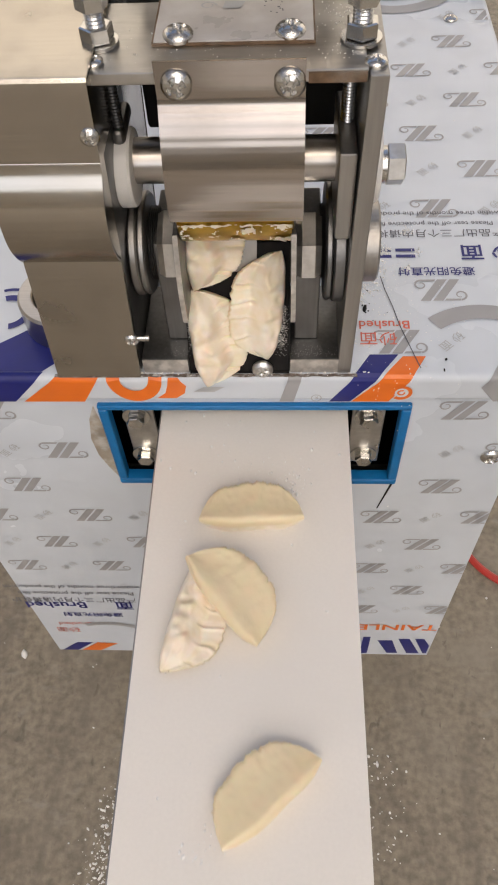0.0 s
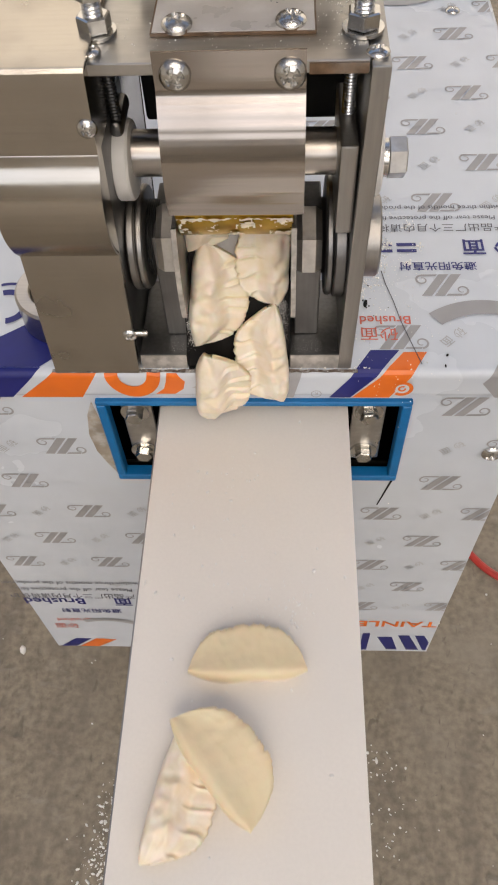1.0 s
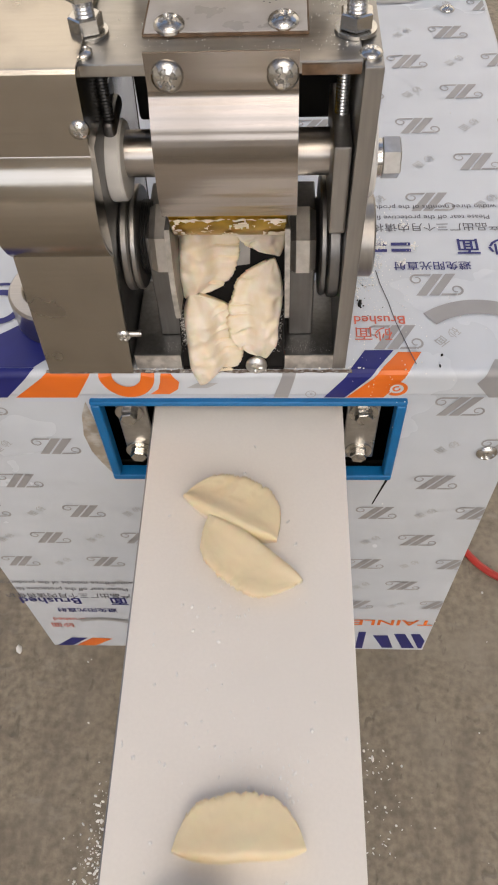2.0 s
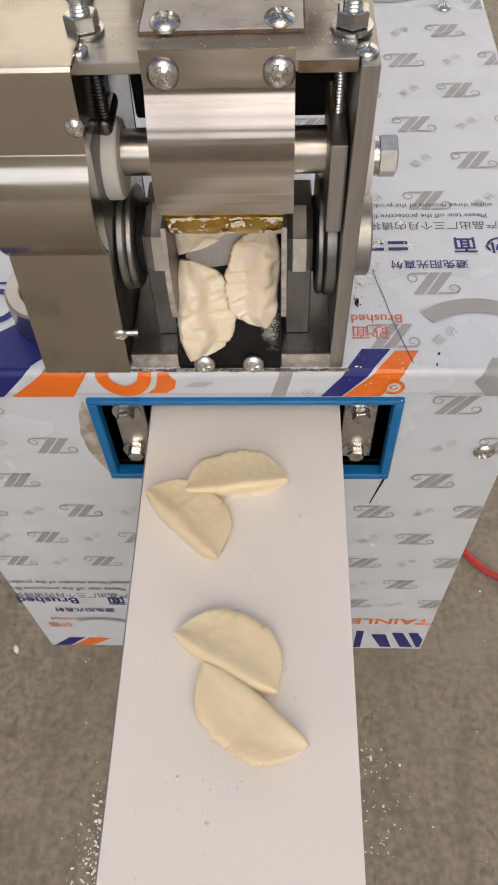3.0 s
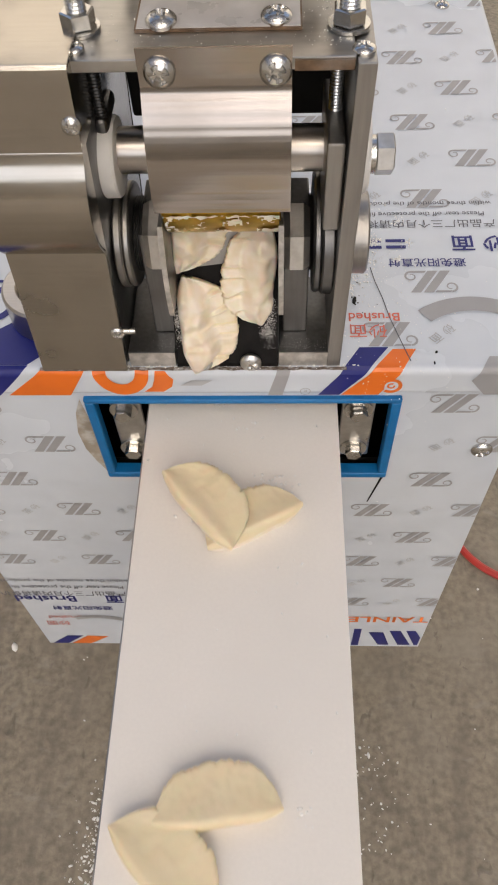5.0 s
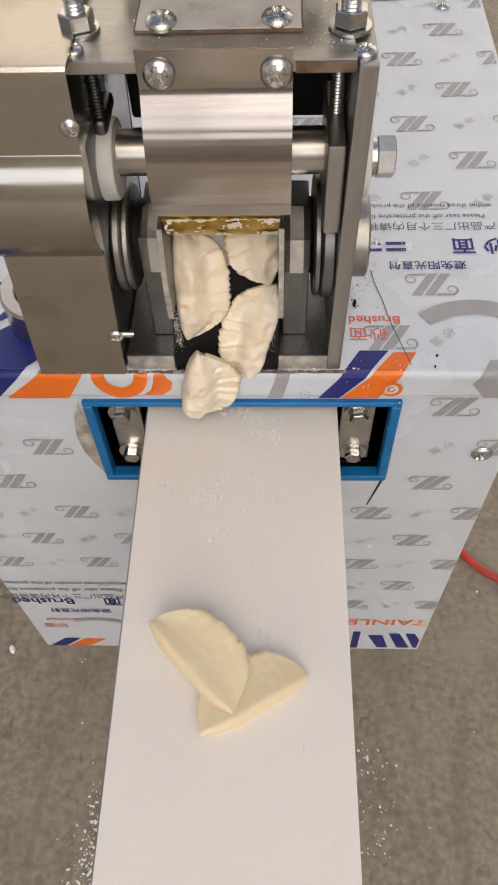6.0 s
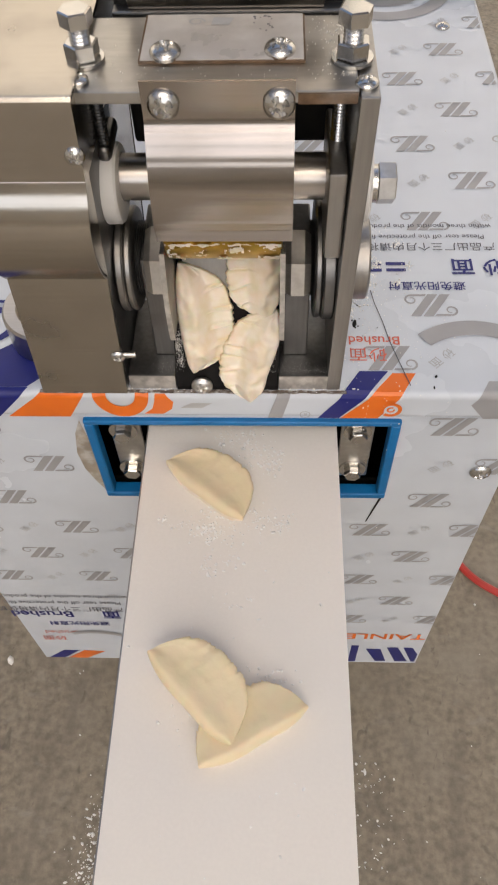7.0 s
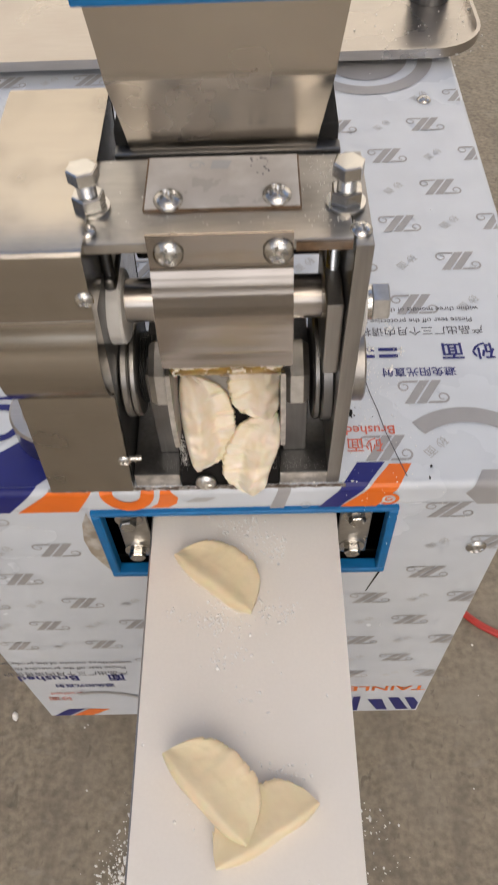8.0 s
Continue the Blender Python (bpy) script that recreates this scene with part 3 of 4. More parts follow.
# dark speckled line of uneven width along the machine foot
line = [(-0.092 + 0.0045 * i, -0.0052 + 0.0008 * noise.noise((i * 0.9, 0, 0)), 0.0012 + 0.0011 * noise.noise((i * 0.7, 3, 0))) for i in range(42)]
band("foot_line", [[(a, b - w), (c, d - v), (c, d + v), (a, b + w)] for (a, b, w), (c, d, v) in zip(line, line[1:])], on_table, DARK_SPECKLED, "dark speckled line along the machine foot")
# ---- conveyor ----
BELT_Z, BX0, BX1 = 0.45, -0.0332, 0.0905
conveyor = thing("conveyor", "white flat belt conveyor running out of the cabinet", "conveyor", (0.028, -0.2, BELT_Z - 0.03))
loop = []
Y_NEAR, Y_FAR, R = -0.62, 0.13, 0.016
for i in range(13):
    a = radians(90 + 180 * i / 12)
    loop.append((Y_NEAR + R * math.cos(a), BELT_Z - R + R * math.sin(a)))
for i in range(13):
    a = radians(-90 + 180 * i / 12)
    loop.append((Y_FAR + R * math.cos(a), BELT_Z - R + R * math.sin(a)))
loop.append(loop[0])
part("belt", bent_sheet(loop, BX0, BX1, 0.0018), BELT, conveyor, "smooth white food-grade belt")
for x0, x1 in ((BX0 - 0.002, BX0 - 0.0004), (BX1 - 0.0028, BX1 - 0.0012)):
    part("side_rail", box(x0, x1, Y_NEAR, 0.12, BELT_Z - 0.0305, BELT_Z - 0.0052, 0.0004), DULL, conveyor)
for y in (Y_NEAR, Y_FAR):
    part("roller", lathe([(BX0, R - 0.0025), (BX1, R - 0.0025)], "x", (0, y, BELT_Z - R), 28), DULL, conveyor)
part("bed_plate", box(BX0 + 0.0065, BX1 - 0.0065, Y_NEAR + 0.03, Y_FAR - 0.03, BELT_Z - 0.006, BELT_Z - 0.0025, 0), DULL, conveyor)
for x in (BX0 + 0.004, BX1 - 0.004):
    part("leg", box(x - 0.008, x + 0.008, -0.6, -0.584, FLOOR, BELT_Z - 0.034, 0.001), DULL, conveyor)

# ---- forming head ----
head = thing("forming_head", "steel dumpling forming head with rollers, bolted on the tabletop", "machine head", (0.025, 0.03, TOP))


def leaning(bm, k):
    """Leans a body to its right as it rises from the tabletop."""
    for v in bm.verts:
        v.co.x += k * (v.co.z - TOP)
    return bm


part("side_plate", leaning(box(0.0805, 0.0885, -0.003, 0.063, TOP, 0.6855, 0.0006), 0.016), DULL, head, "thick milled steel side plate")
part("side_plate", leaning(box(-0.046, -0.0385, 0.0, 0.063, TOP, 0.6808, 0.0006), 0.033), DARK_OR_SHADED_STEEL, head)
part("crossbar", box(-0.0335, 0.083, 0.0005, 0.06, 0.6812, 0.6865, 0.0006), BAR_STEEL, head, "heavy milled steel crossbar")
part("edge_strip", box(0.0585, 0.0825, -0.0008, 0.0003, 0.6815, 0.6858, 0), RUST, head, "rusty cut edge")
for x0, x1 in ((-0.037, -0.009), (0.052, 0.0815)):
    # block coloured dark for the head's shaded inside; thin lighter strip as lit front
    part("base_block", box(x0, x1, -0.002, 0.06, TOP, 0.5105, 0.0006), DARK_OR_SHADED_STEEL, head)
    part("lit_block_face", box(x0 + 0.0003, x1 - 0.0003, -0.0026, -0.0021, TOP + 0.0004, 0.5102, 0), FLOURY_STEEL, head, "bare steel face toned as lit, dusted with flour")
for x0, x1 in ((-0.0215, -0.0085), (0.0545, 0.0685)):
    part("bearing_support", box(x0, x1, 0.014, 0.06, 0.5107, 0.585, 0.0008), DARK_OR_SHADED_STEEL, head)
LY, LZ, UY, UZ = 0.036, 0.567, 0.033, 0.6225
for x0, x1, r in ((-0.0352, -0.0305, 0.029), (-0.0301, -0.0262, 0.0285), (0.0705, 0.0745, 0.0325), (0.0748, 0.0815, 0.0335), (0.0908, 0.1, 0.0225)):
    part("bearing_flange", lathe([(x0, r - 0.001), (x0 + 0.001, r), (x1 - 0.001, r), (x1, r - 0.001)], "x", (0, LY, LZ), 48), DULL if x0 < 0 or x0 > 0.09 else DARK_OR_SHADED_STEEL, head)
for x0, x1 in ((-0.0259, -0.0192), (0.0685, 0.0702)):
    prof = []
    n = 6
    for i in range(n):
        a, b = x0 + (x1 - x0) * i / n, x0 + (x1 - x0) * (i + 0.5) / n
        prof += [(a, 0.0195), (b, 0.0205)]
    part("threaded_collar", lathe(prof, "x", (0, LY, LZ), 40), DARK_OR_SHADED_STEEL, head)
part("hex_nut", hexagon(-0.0188, -0.0068, 0.035, "x", (0, LY - 0.011, LZ + 0.0085), radians(20), 0.34), NUT, head, "large steel hexagon nut")
part("hex_nut", hexagon(0.0546, 0.0683, 0.034, "x", (0, LY - 0.011, LZ + 0.0065), radians(20), 0.34), NUT, head, "large steel hexagon nut")
part("upper_shaft", lathe([(-0.0345, 0.0112), (0.0765, 0.0112)], "x", (0, UY, UZ), 40), STEEL, head, "polished steel shaft")
part("upper_roller", lathe([(-0.0042, 0.0385), (-0.0035, 0.0395), (0.0525, 0.0395), (0.0532, 0.0385)], "x", (0, UY, UZ), 64), BRASS, head, "brass forming roller smeared with dough")
part("lower_roller", lathe([(-0.004, 0.021), (0.053, 0.021)], "x", (0, LY + 0.014, LZ - 0.016), 48), DULL, head)
part("bushing", lathe([(-0.0352, 0.0188), (-0.0342, 0.0198), (-0.028, 0.0196), (-0.0268, 0.0188), (-0.0262, 0.0165)], "x", (0, UY - 0.001, UZ - 0.003), 48), NYLON, head, "white nylon bushing")
part("bearing_block", box(-0.0348, -0.0278, UY - 0.01, UY + 0.018, UZ + 0.0145, UZ + 0.0225, 0.003, 3), DARK_OR_SHADED_STEEL, head)
part("bearing_block", box(0.0735, 0.0818, 0.0012, UY + 0.02, UZ - 0.025, UZ + 0.024, 0.0012, 2), DULL, head)
part("washer", lathe([(0.0908, 0.021), (0.0945, 0.021), (0.0955, 0.02)], "x", (0, UY, UZ - 0.001), 40), NYLON, head, "white nylon washer")
part("shaft_bolt", lathe([(0.0957, 0.009), (0.0985, 0.009)], "x", (0, UY - 0.006, UZ), 28), CHROME, head)
part("shaft_bolt", hexagon(0.0986, 0.1075, 0.0172, "x", (0, UY - 0.006, UZ), radians(10)), NUT, head, "steel hexagon bolt head")
# roller cover
cover_profile = [(-0.0014, 0.692), (-0.0014, 0.684), (-0.0014, 0.6765)] + [tuple(p) for p in smooth_line([(-0.0024, 0.6735), (-0.0078, 0.663), (-0.0122, 0.6515), (-0.0146, 0.6385), (-0.015, 0.63), (-0.0135, 0.6215)], 5)]
dense = smooth_line(cover_profile[3:], 4)
cover_profile = cover_profile[:3] + [(p.x + 0.00013 * noise.noise((p.y * 300, 1.7, 0)) + 0.000025 * noise.noise((p.y * 1300, 4.1, 0)), p.y) for p in dense]
part("roller_cover", bent_sheet(cover_profile, -0.0052, 0.0574, 0.0012), SHEET, head, "bent stainless roller cover with brushed grain")
for x in (0.0038, 0.0508):
    pan_screw((x, -0.0016, 0.6825), (0, -1, 0.12), 0.0066, head, label="chrome cross-head screw", tilt=40 * x)
# name plate
part("cover_plate", box(-0.0075, 0.061, 0.0215, 0.0585, 0.6867, 0.6882, 0.0003), WORN_TINTED_FILM, head, "small plate with worn protective film")
for x, y in ((0.003, 0.026), (0.051, 0.0275)):
    pan_screw((x, y, 0.6884), (0, -0.08, 1), 0.0067, head, label="chrome cross-head screw")
pan_screw((0.0862, 0.006, 0.6858), (0, 0, 1), 0.005, head)
pan_screw((-0.0315, 0.008, 0.6867), (-0.2, 0, 1), 0.0045, head)
plate_print = lambda a, b, c=0.0: (a, b, 0.6884 + c)
band("worn_print", arc_band(0.0145, 0.051, 0.0032, 0.0042, 0, 400, 0.8, 20, 0.5), plate_print, INK_PALE, parent=head)
band("worn_print", [[(0.021, 0.048), (0.029, 0.048), (0.031, 0.054), (0.022, 0.0545)]], plate_print, INK_PALE, parent=head)
printed("speck", [[(x, y), (x + w, y), (x + w, y + w * 0.8), (x, y + w)] for x, y, w in [(0.036 + 0.013 * random.random(), 0.043 + 0.013 * random.random(), 0.0004 + 0.0009 * random.random()) for _ in range(16)]], plate_print, INK_DARK, head, "", False, "stuff")
for x0, x1, y0, y1 in ((-0.0081, 0.0616, 0.0207, 0.0214), (-0.0083, -0.0076, 0.0215, 0.0585), (0.0611, 0.0618, 0.0215, 0.0585)):
    part("plate_edge", box(x0, x1, y0, y1, 0.6866, 0.6878, 0), RUST, head)
# adjusting bolts
for x, y in ((-0.0315, 0.0245), (0.081, 0.0235)):
    thread(x + (0.0005 if x < 0 else -0.003), y + 0.004, UZ + 0.02, 0.681, 0.0028 if x < 0 else 0.0034, head, BLACK_STEEL if x < 0 else ZINC, "adjusting_rod")
    part("nut_washer", lathe([(0.6867, 0.0088), (0.6882, 0.0088)], "z", (x, y, 0), 30), CHROME, head)
    part("lock_nut", hexagon(0.6884, 0.695, 0.0127, "z", (x, y, 0), 0.4 + x), CHROME, head, "zinc lock nut")
    thread(x, y, 0.695, 0.7015, 0.0044, head, ZINC, "bolt_thread")
    part("bolt_head", hexagon(0.7015, 0.708, 0.0122, "z", (x, y, 0), 0.3 - x), CHROME, head, "zinc hexagon bolt head")
# chute with its cheeks
SLOPE = radians(70)


def on_chute(x, s, off=0.0):
    """A point s metres up the chute from its lip, off metres out of its face."""
    return Vector((x, s * math.cos(SLOPE) - off * math.sin(SLOPE), 0.505 + s * math.sin(SLOPE) + off * math.cos(SLOPE)))


part("chute_plate", slab([(-0.0088, -0.008), (0.0518, -0.008), (0.0518, 0.075), (-0.0088, 0.075)], -0.003, lambda a, b, c: on_chute(a, b, c)), BLACK, head, "black chute plate smeared with flour")
part("chute_foot", box(-0.0087, 0.0517, -0.0035, 0.012, TOP + 0.0002, 0.5, 0.0005), BLACK, head)
part("scraper", slab([(0.0, 0.056), (0.033, 0.06), (0.034, 0.088), (-0.001, 0.088)], 0.001, lambda a, b, c: on_chute(a, b, 0.0004 + c)), DULL, head, "pale scraper strip under the roller")
for x in (0.0065, 0.0355):
    pan_screw(on_chute(x, -0.0028, 0.0025), (0, -1, 0.1), 0.0064, head, label="dull steel cross-head screw", recess=0.12, mat=NUT)
for x0 in (-0.0064, 0.0522):
    edge = [(0.05, 0.608), (-0.006, 0.608)] + [tuple(p) for p in smooth_line([(-0.007, 0.604), (-0.0105, 0.588), (-0.0115, 0.572), (-0.0105, 0.556), (-0.0085, 0.55)], 6)] + [(0.05, 0.545)]
    cheek = part("chute_cheek", slab(edge, 0.0022, lambda a, b, c: (x0 + c, a, b)), DARK_OR_SHADED_STEEL, head, "thin steel chute cheek")
    part("cheek_edge", bent_sheet([(a - 0.0007, b) for a, b in edge[1:-1]], x0 - 0.0002, x0 + 0.0024, -0.0006), FLOURY_STEEL, cheek, "worn edge dusted with flour")

# ---- gear cover ----
gear_cover = thing("gear_cover", "bent stainless sheet gear cover screwed beside the forming head", "machine cover", (-0.062, 0.06, TOP))
GX0, GX1 = -0.0895, -0.0385
prof = [(0.118, TOP), (0.118, 0.6885), (0.116, 0.6885), (-0.0052, 0.6885), (-0.0068, 0.6883), (-0.0074, 0.6876), (-0.0076, 0.686), (-0.0076, 0.682)] + [tuple(p) for p in smooth_line([(-0.0079, 0.651), (-0.0098, 0.6455), (-0.0132, 0.6385), (-0.0158, 0.63), (-0.0164, 0.621), (-0.0148, 0.6095), (-0.0095, 0.598), (-0.003, 0.5895)], 6)] + [(-0.0032, 0.587), (-0.0033, 0.583), (-0.005, TOP)]
part("cover_sheet", leaning(bent_sheet(prof, GX0, GX1, -0.0012), 0.035), GEAR_SHEET, gear_cover, "bent stainless cover sheet")
for x in (GX0 + 0.0003, GX1 - 0.0015):
    part("cover_side", slab([(p[0] + (0.0014 if i > 1 else -0.0014), min(p[1], 0.687)) for i, p in enumerate(prof)], 0.0012, lambda a, b, c: (x + c + 0.035 * (b - TOP), a, b)), GEAR_SHEET, gear_cover)
pan_screw((-0.0352, -0.0088, 0.664), (0.1, -1, 0.15), 0.0043, gear_cover, label="small chrome screw")
pan_screw((-0.0392, -0.0048, 0.531), (0.1, -1, 0.1), 0.0042, gear_cover, label="small chrome screw")
part("stud", lathe([(-0.0365, 0.002), (-0.029, 0.002)], "x", (0, -0.004, 0.5315), 16), CHROME, gear_cover, "short protruding screw end")

# ---- loose ring beside the cover ----
ring = thing("steel_collar", "thick polished steel collar lying on the tabletop", "collar", (-0.095, 0.045, TOP))
part("collar_body", lathe([(TOP + 0.004, 0.001), (TOP + 0.004, 0.0205), (TOP, 0.0205), (TOP, 0.0285), (TOP + 0.001, 0.0295), (TOP + 0.0215, 0.0295), (TOP + 0.023, 0.028), (TOP + 0.023, 0.021), (TOP + 0.022, 0.02), (TOP + 0.005, 0.02), (TOP + 0.005, 0.001)], "z", (-0.0895, 0.045, 0), 48), STEEL, ring)

# ---- hopper behind the head ----
hopper = thing("feed_hopper", "stainless sheet feed hopper with a blue taped rim", "hopper", (0.027, 0.13, TOP))
HB, HT, HZ0, HZ1 = (-0.0172, 0.0705), (-0.0268, 0.0828), 0.6872, 0.766
def wall_sheet(pts, thick):
    bm = bmesh.new()
    v = [Vector(p) for p in pts]
    n = (v[1] - v[0]).cross(v[2] - v[0]).normalized() * thick
    lo = [bm.verts.new(p) for p in v]
    hi = [bm.verts.new(p + n) for p in v]
    bm.faces.new(lo)
    bm.faces.new(hi)
    for i in range(4):
        bm.faces.new((lo[i], lo[(i + 1) % 4], hi[(i + 1) % 4], hi[i]))
    return bm


HY0, HY1, HTY0, HTY1 = 0.0615, 0.16, 0.06, 0.19
folded = bmesh.new()
rows = []
for f, out in ((0, -0.0045), (0.12, -0.0034), (0.3, -0.0004), (0.38, 0.0018), (0.46, 0.003), (0.5, 0.0036), (0.54, 0.0028), (0.8, 0.001), (1, 0)):
    y, z = HY0 + (HTY0 - HY0) * f - out, HZ0 + (HZ1 - HZ0) * f
    rows.append([folded.verts.new((HB[k] + (HT[k] - HB[k]) * f, y + d, z)) for d in (0, 0.0012) for k in (0, 1)])
for p, q in zip(rows, rows[1:]):
    folded.faces.new((p[0], p[1], q[1], q[0]))
    folded.faces.new((p[2], q[2], q[3], p[3]))
    folded.faces.new((p[1], p[3], q[3], q[1]))
    folded.faces.new((p[2], p[0], q[0], q[2]))
part("hopper_panel", folded, HOPPER_STEEL, hopper, "flared stainless front panel with a dented fold")
part("hopper_panel", wall_sheet([(HB[0], HY1, HZ0), (HB[1], HY1, HZ0), (HT[1], HTY1, HZ1), (HT[0], HTY1, HZ1)], 0.0012), HOPPER_STEEL, hopper)
part("hopper_panel", wall_sheet([(HB[0], HY0 + 0.005, HZ0), (HB[0], HY1, HZ0), (HT[0], HTY1, HZ1), (HT[0], HTY0, HZ1)], 0.0012), HOPPER_STEEL, hopper)
part("hopper_panel", wall_sheet([(HB[1], HY0 + 0.005, HZ0), (HB[1], HY1, HZ0), (HT[1], HTY1, HZ1), (HT[1], HTY0, HZ1)], -0.0012), HOPPER_STEEL, hopper)
for x0, x1, y0, y1 in ((HT[0] - 0.003, HT[1] + 0.003, HTY0 - 0.0035, HTY0 + 0.003), (HT[0] - 0.003, HT[1] + 0.003, HTY1 - 0.003, HTY1 + 0.003), (HT[0] - 0.003, HT[0] + 0.003, HTY0 + 0.0031, HTY1 - 0.0031), (HT[1] - 0.003, HT[1] + 0.003, HTY0 + 0.0031, HTY1 - 0.0031)):
    part("rim_tape", box(x0, x1, y0, y1, HZ1 - 0.009, HZ1 + 0.002, 0.001), BLUE, hopper, "blue rubber rim")
part("hopper_stand", box(-0.0255, 0.0815, 0.0725, 0.16, 0.6145, 0.694, 0.002), DARK, hopper, "dark machine body below the hopper")
part("hopper_column", box(-0.004, 0.052, 0.0735, 0.15, TOP, 0.6143, 0.002), DARK_OR_SHADED_STEEL, hopper)
part("hopper_flange", box(-0.025, 0.082, 0.0638, 0.072, 0.66, HZ0 - 0.0005, 0.001), DARK_OR_SHADED_STEEL, hopper)

# ---- tray at the back ----
tray = thing("steel_tray", "stainless tray with rounded corners, dusted with flour", "tray", (-0.05, 0.62, TOP))
def rounded(x0, x1, y0, y1, r, steps=8):
    out = []
    for cx, cy, a0 in ((x1 - r, y1 - r, 0), (x0 + r, y1 - r, 90), (x0 + r, y0 + r, 180), (x1 - r, y0 + r, 270)):
        out += [(cx + r * math.cos(radians(a0 + 90 * i / steps)), cy + r * math.sin(radians(a0 + 90 * i / steps))) for i in range(steps + 1)]
    return out


part("tray_plate", slab(rounded(-0.42, 0.265, 0.47, 0.8, 0.05), 0.0025, lambda a, b, c: (a, b, TOP + 0.009 + c)), STEEL, tray)
lip = rounded(-0.42, 0.265, 0.47, 0.8, 0.05)
inside = rounded(-0.4165, 0.2615, 0.4735, 0.7965, 0.0465)
bm = bmesh.new()
rows = [[bm.verts.new((a, b, z)) for a, b in loop_] for loop_, z in ((lip, TOP + 0.0115), (lip, TOP + 0.0185), (inside, TOP + 0.0185), (inside, TOP + 0.0115))]
for p, q in zip(rows, rows[1:]):
    for i in range(len(p)):
        bm.faces.new((p[i], p[(i + 1) % len(p)], q[(i + 1) % len(p)], q[i]))
part("tray_rim", bm, STEEL, tray, "raised bright tray rim")
part("tray_foot", box(-0.2, 0.2, 0.5, 0.545, TOP, TOP + 0.009, 0.001), DULL, tray)
# dark cylinder added in place of a blurred reflection in the tray
part("tray_reflection_post", lathe([(TOP + 0.0118, 0.021), (TOP + 0.07, 0.021), (TOP + 0.072, 0.019)], "z", (0.225, 0.585, 0), 32), DARK_OR_SHADED_STEEL, tray)

# ---- hose on the floor ----
hose_line = smooth_line([(0.24, 0.3, 0), (0.297, 0.168, 0), (0.36, 0.115, 0), (0.46, 0.06, 0), (0.62, 0.02, 0)], 10)
bm = bmesh.new()
last = None
for i, p in enumerate(hose_line):
    d = (hose_line[min(i + 1, len(hose_line) - 1)] - hose_line[max(i - 1, 0)]).normalized()
    side = Vector((-d.y, d.x, 0))
    ring_v = [bm.verts.new(p + Vector((0, 0, FLOOR + 0.005)) + 0.005 * (side * math.cos(a) + Vector((0, 0, 1)) * math.sin(a))) for a in [2 * math.pi * k / 12 for k in range(12)]]
    if last:
        for k in range(12):
            bm.faces.new((last[k], last[(k + 1) % 12], ring_v[(k + 1) % 12], ring_v[k]))
    last = ring_v
tagged(new("air_hose", mesh("air_hose", bm, HOSE)), "thin red rubber hose lying on the concrete floor", "hose")


# ---- flour ----
def crumbs(name, places, lift, rng, mat, flat=1.0):
    """Small uneven grains lying on a surface, in one mesh; flat below 1 presses them down."""
    seed_bm = bmesh.new()
    bmesh.ops.create_icosphere(seed_bm, subdivisions=1, radius=1)
    seed_bm.verts.index_update()
    ball = np.array([v.co[:] for v in seed_bm.verts])
    tris = np.array([[v.index for v in f.verts] for f in seed_bm.faces])
    seed_bm.free()
    verts, faces = [], []
    for k, (at, r) in enumerate(places):
        m = np.array(Euler((rng.uniform(0, 3), rng.uniform(0, 3), rng.uniform(0, 3))).to_matrix())
        grain = (ball * (r * rng.uniform(0.7, 1.5), r * rng.uniform(0.6, 1.2), r * rng.uniform(0.4, 0.8))) @ m.T
        verts.append(grain * (1, 1, flat) + np.array(at) + (0, 0, lift * r))
        faces.append(tris + k * len(ball))
    me = bpy.data.meshes.new(name)
    me.from_pydata(np.concatenate(verts).tolist(), [], np.concatenate(faces).tolist())
    me.materials.append(mat)
    me.shade_smooth()
    return new(name, me)


rng = random.Random(4)
spots = []
for i in range(520):
    y = min(-0.03, rng.gauss(-0.165, 0.05))
    spots.append(((-0.126 + 0.3 * (y + 0.16) - abs(rng.gauss(0, 0.016)), y, FLOOR), rng.choice((0.0005, 0.0007, 0.0009, 0.0012, 0.0014, 0.0024)) * rng.uniform(0.7, 1.2)))
for i in range(60):
    spots.append(((rng.gauss(0.16, 0.012), rng.uniform(-0.2, -0.08), FLOOR), rng.uniform(0.0006, 0.002)))
for i in range(80):
    spots.append(((rng.uniform(-0.4, 0.4), rng.uniform(-0.3, 0.2), FLOOR), rng.uniform(0.0005, 0.0018)))
spots.append(((-0.283, 0.026, FLOOR), 0.005))
spots.append(((0.157, -0.098, FLOOR), 0.004))
tagged(crumbs("floor_crumbs", spots, 0.3, rng, FLOUR), "white flour crumbs scattered on the concrete", "crumbs", kind="stuff")
spots = []
heaps = [(0.0935 + abs(rng.gauss(0, 0.022)), rng.gauss(0.095, 0.02), rng.uniform(0.0015, 0.006)) for i in range(26)] + [(0.108, 0.112, 0.003), (0.112, 0.113, 0.003), (0.117, 0.104, 0.002), (0.099, 0.1, 0.004)]
for i in range(1500):
    cx, cy, r = rng.choice(heaps)
    spots.append(((max(0.0915, rng.gauss(cx, r)), rng.gauss(cy, r), TOP), rng.choice((0.0002, 0.0003, 0.0004, 0.0006, 0.0009)) * rng.uniform(0.7, 1.1)))
for i in range(420):
    spots.append(((0.0915 + abs(rng.gauss(0.0, 0.03)), rng.gauss(0.06, 0.04), TOP), rng.choice((0.0002, 0.0003, 0.0004, 0.0005)) * rng.uniform(0.7, 1.1)))
for i in range(150):
    spots.append(((rng.uniform(-0.09, 0.1), rng.gauss(-0.003, 0.0012), TOP), rng.uniform(0.0003, 0.0009)))
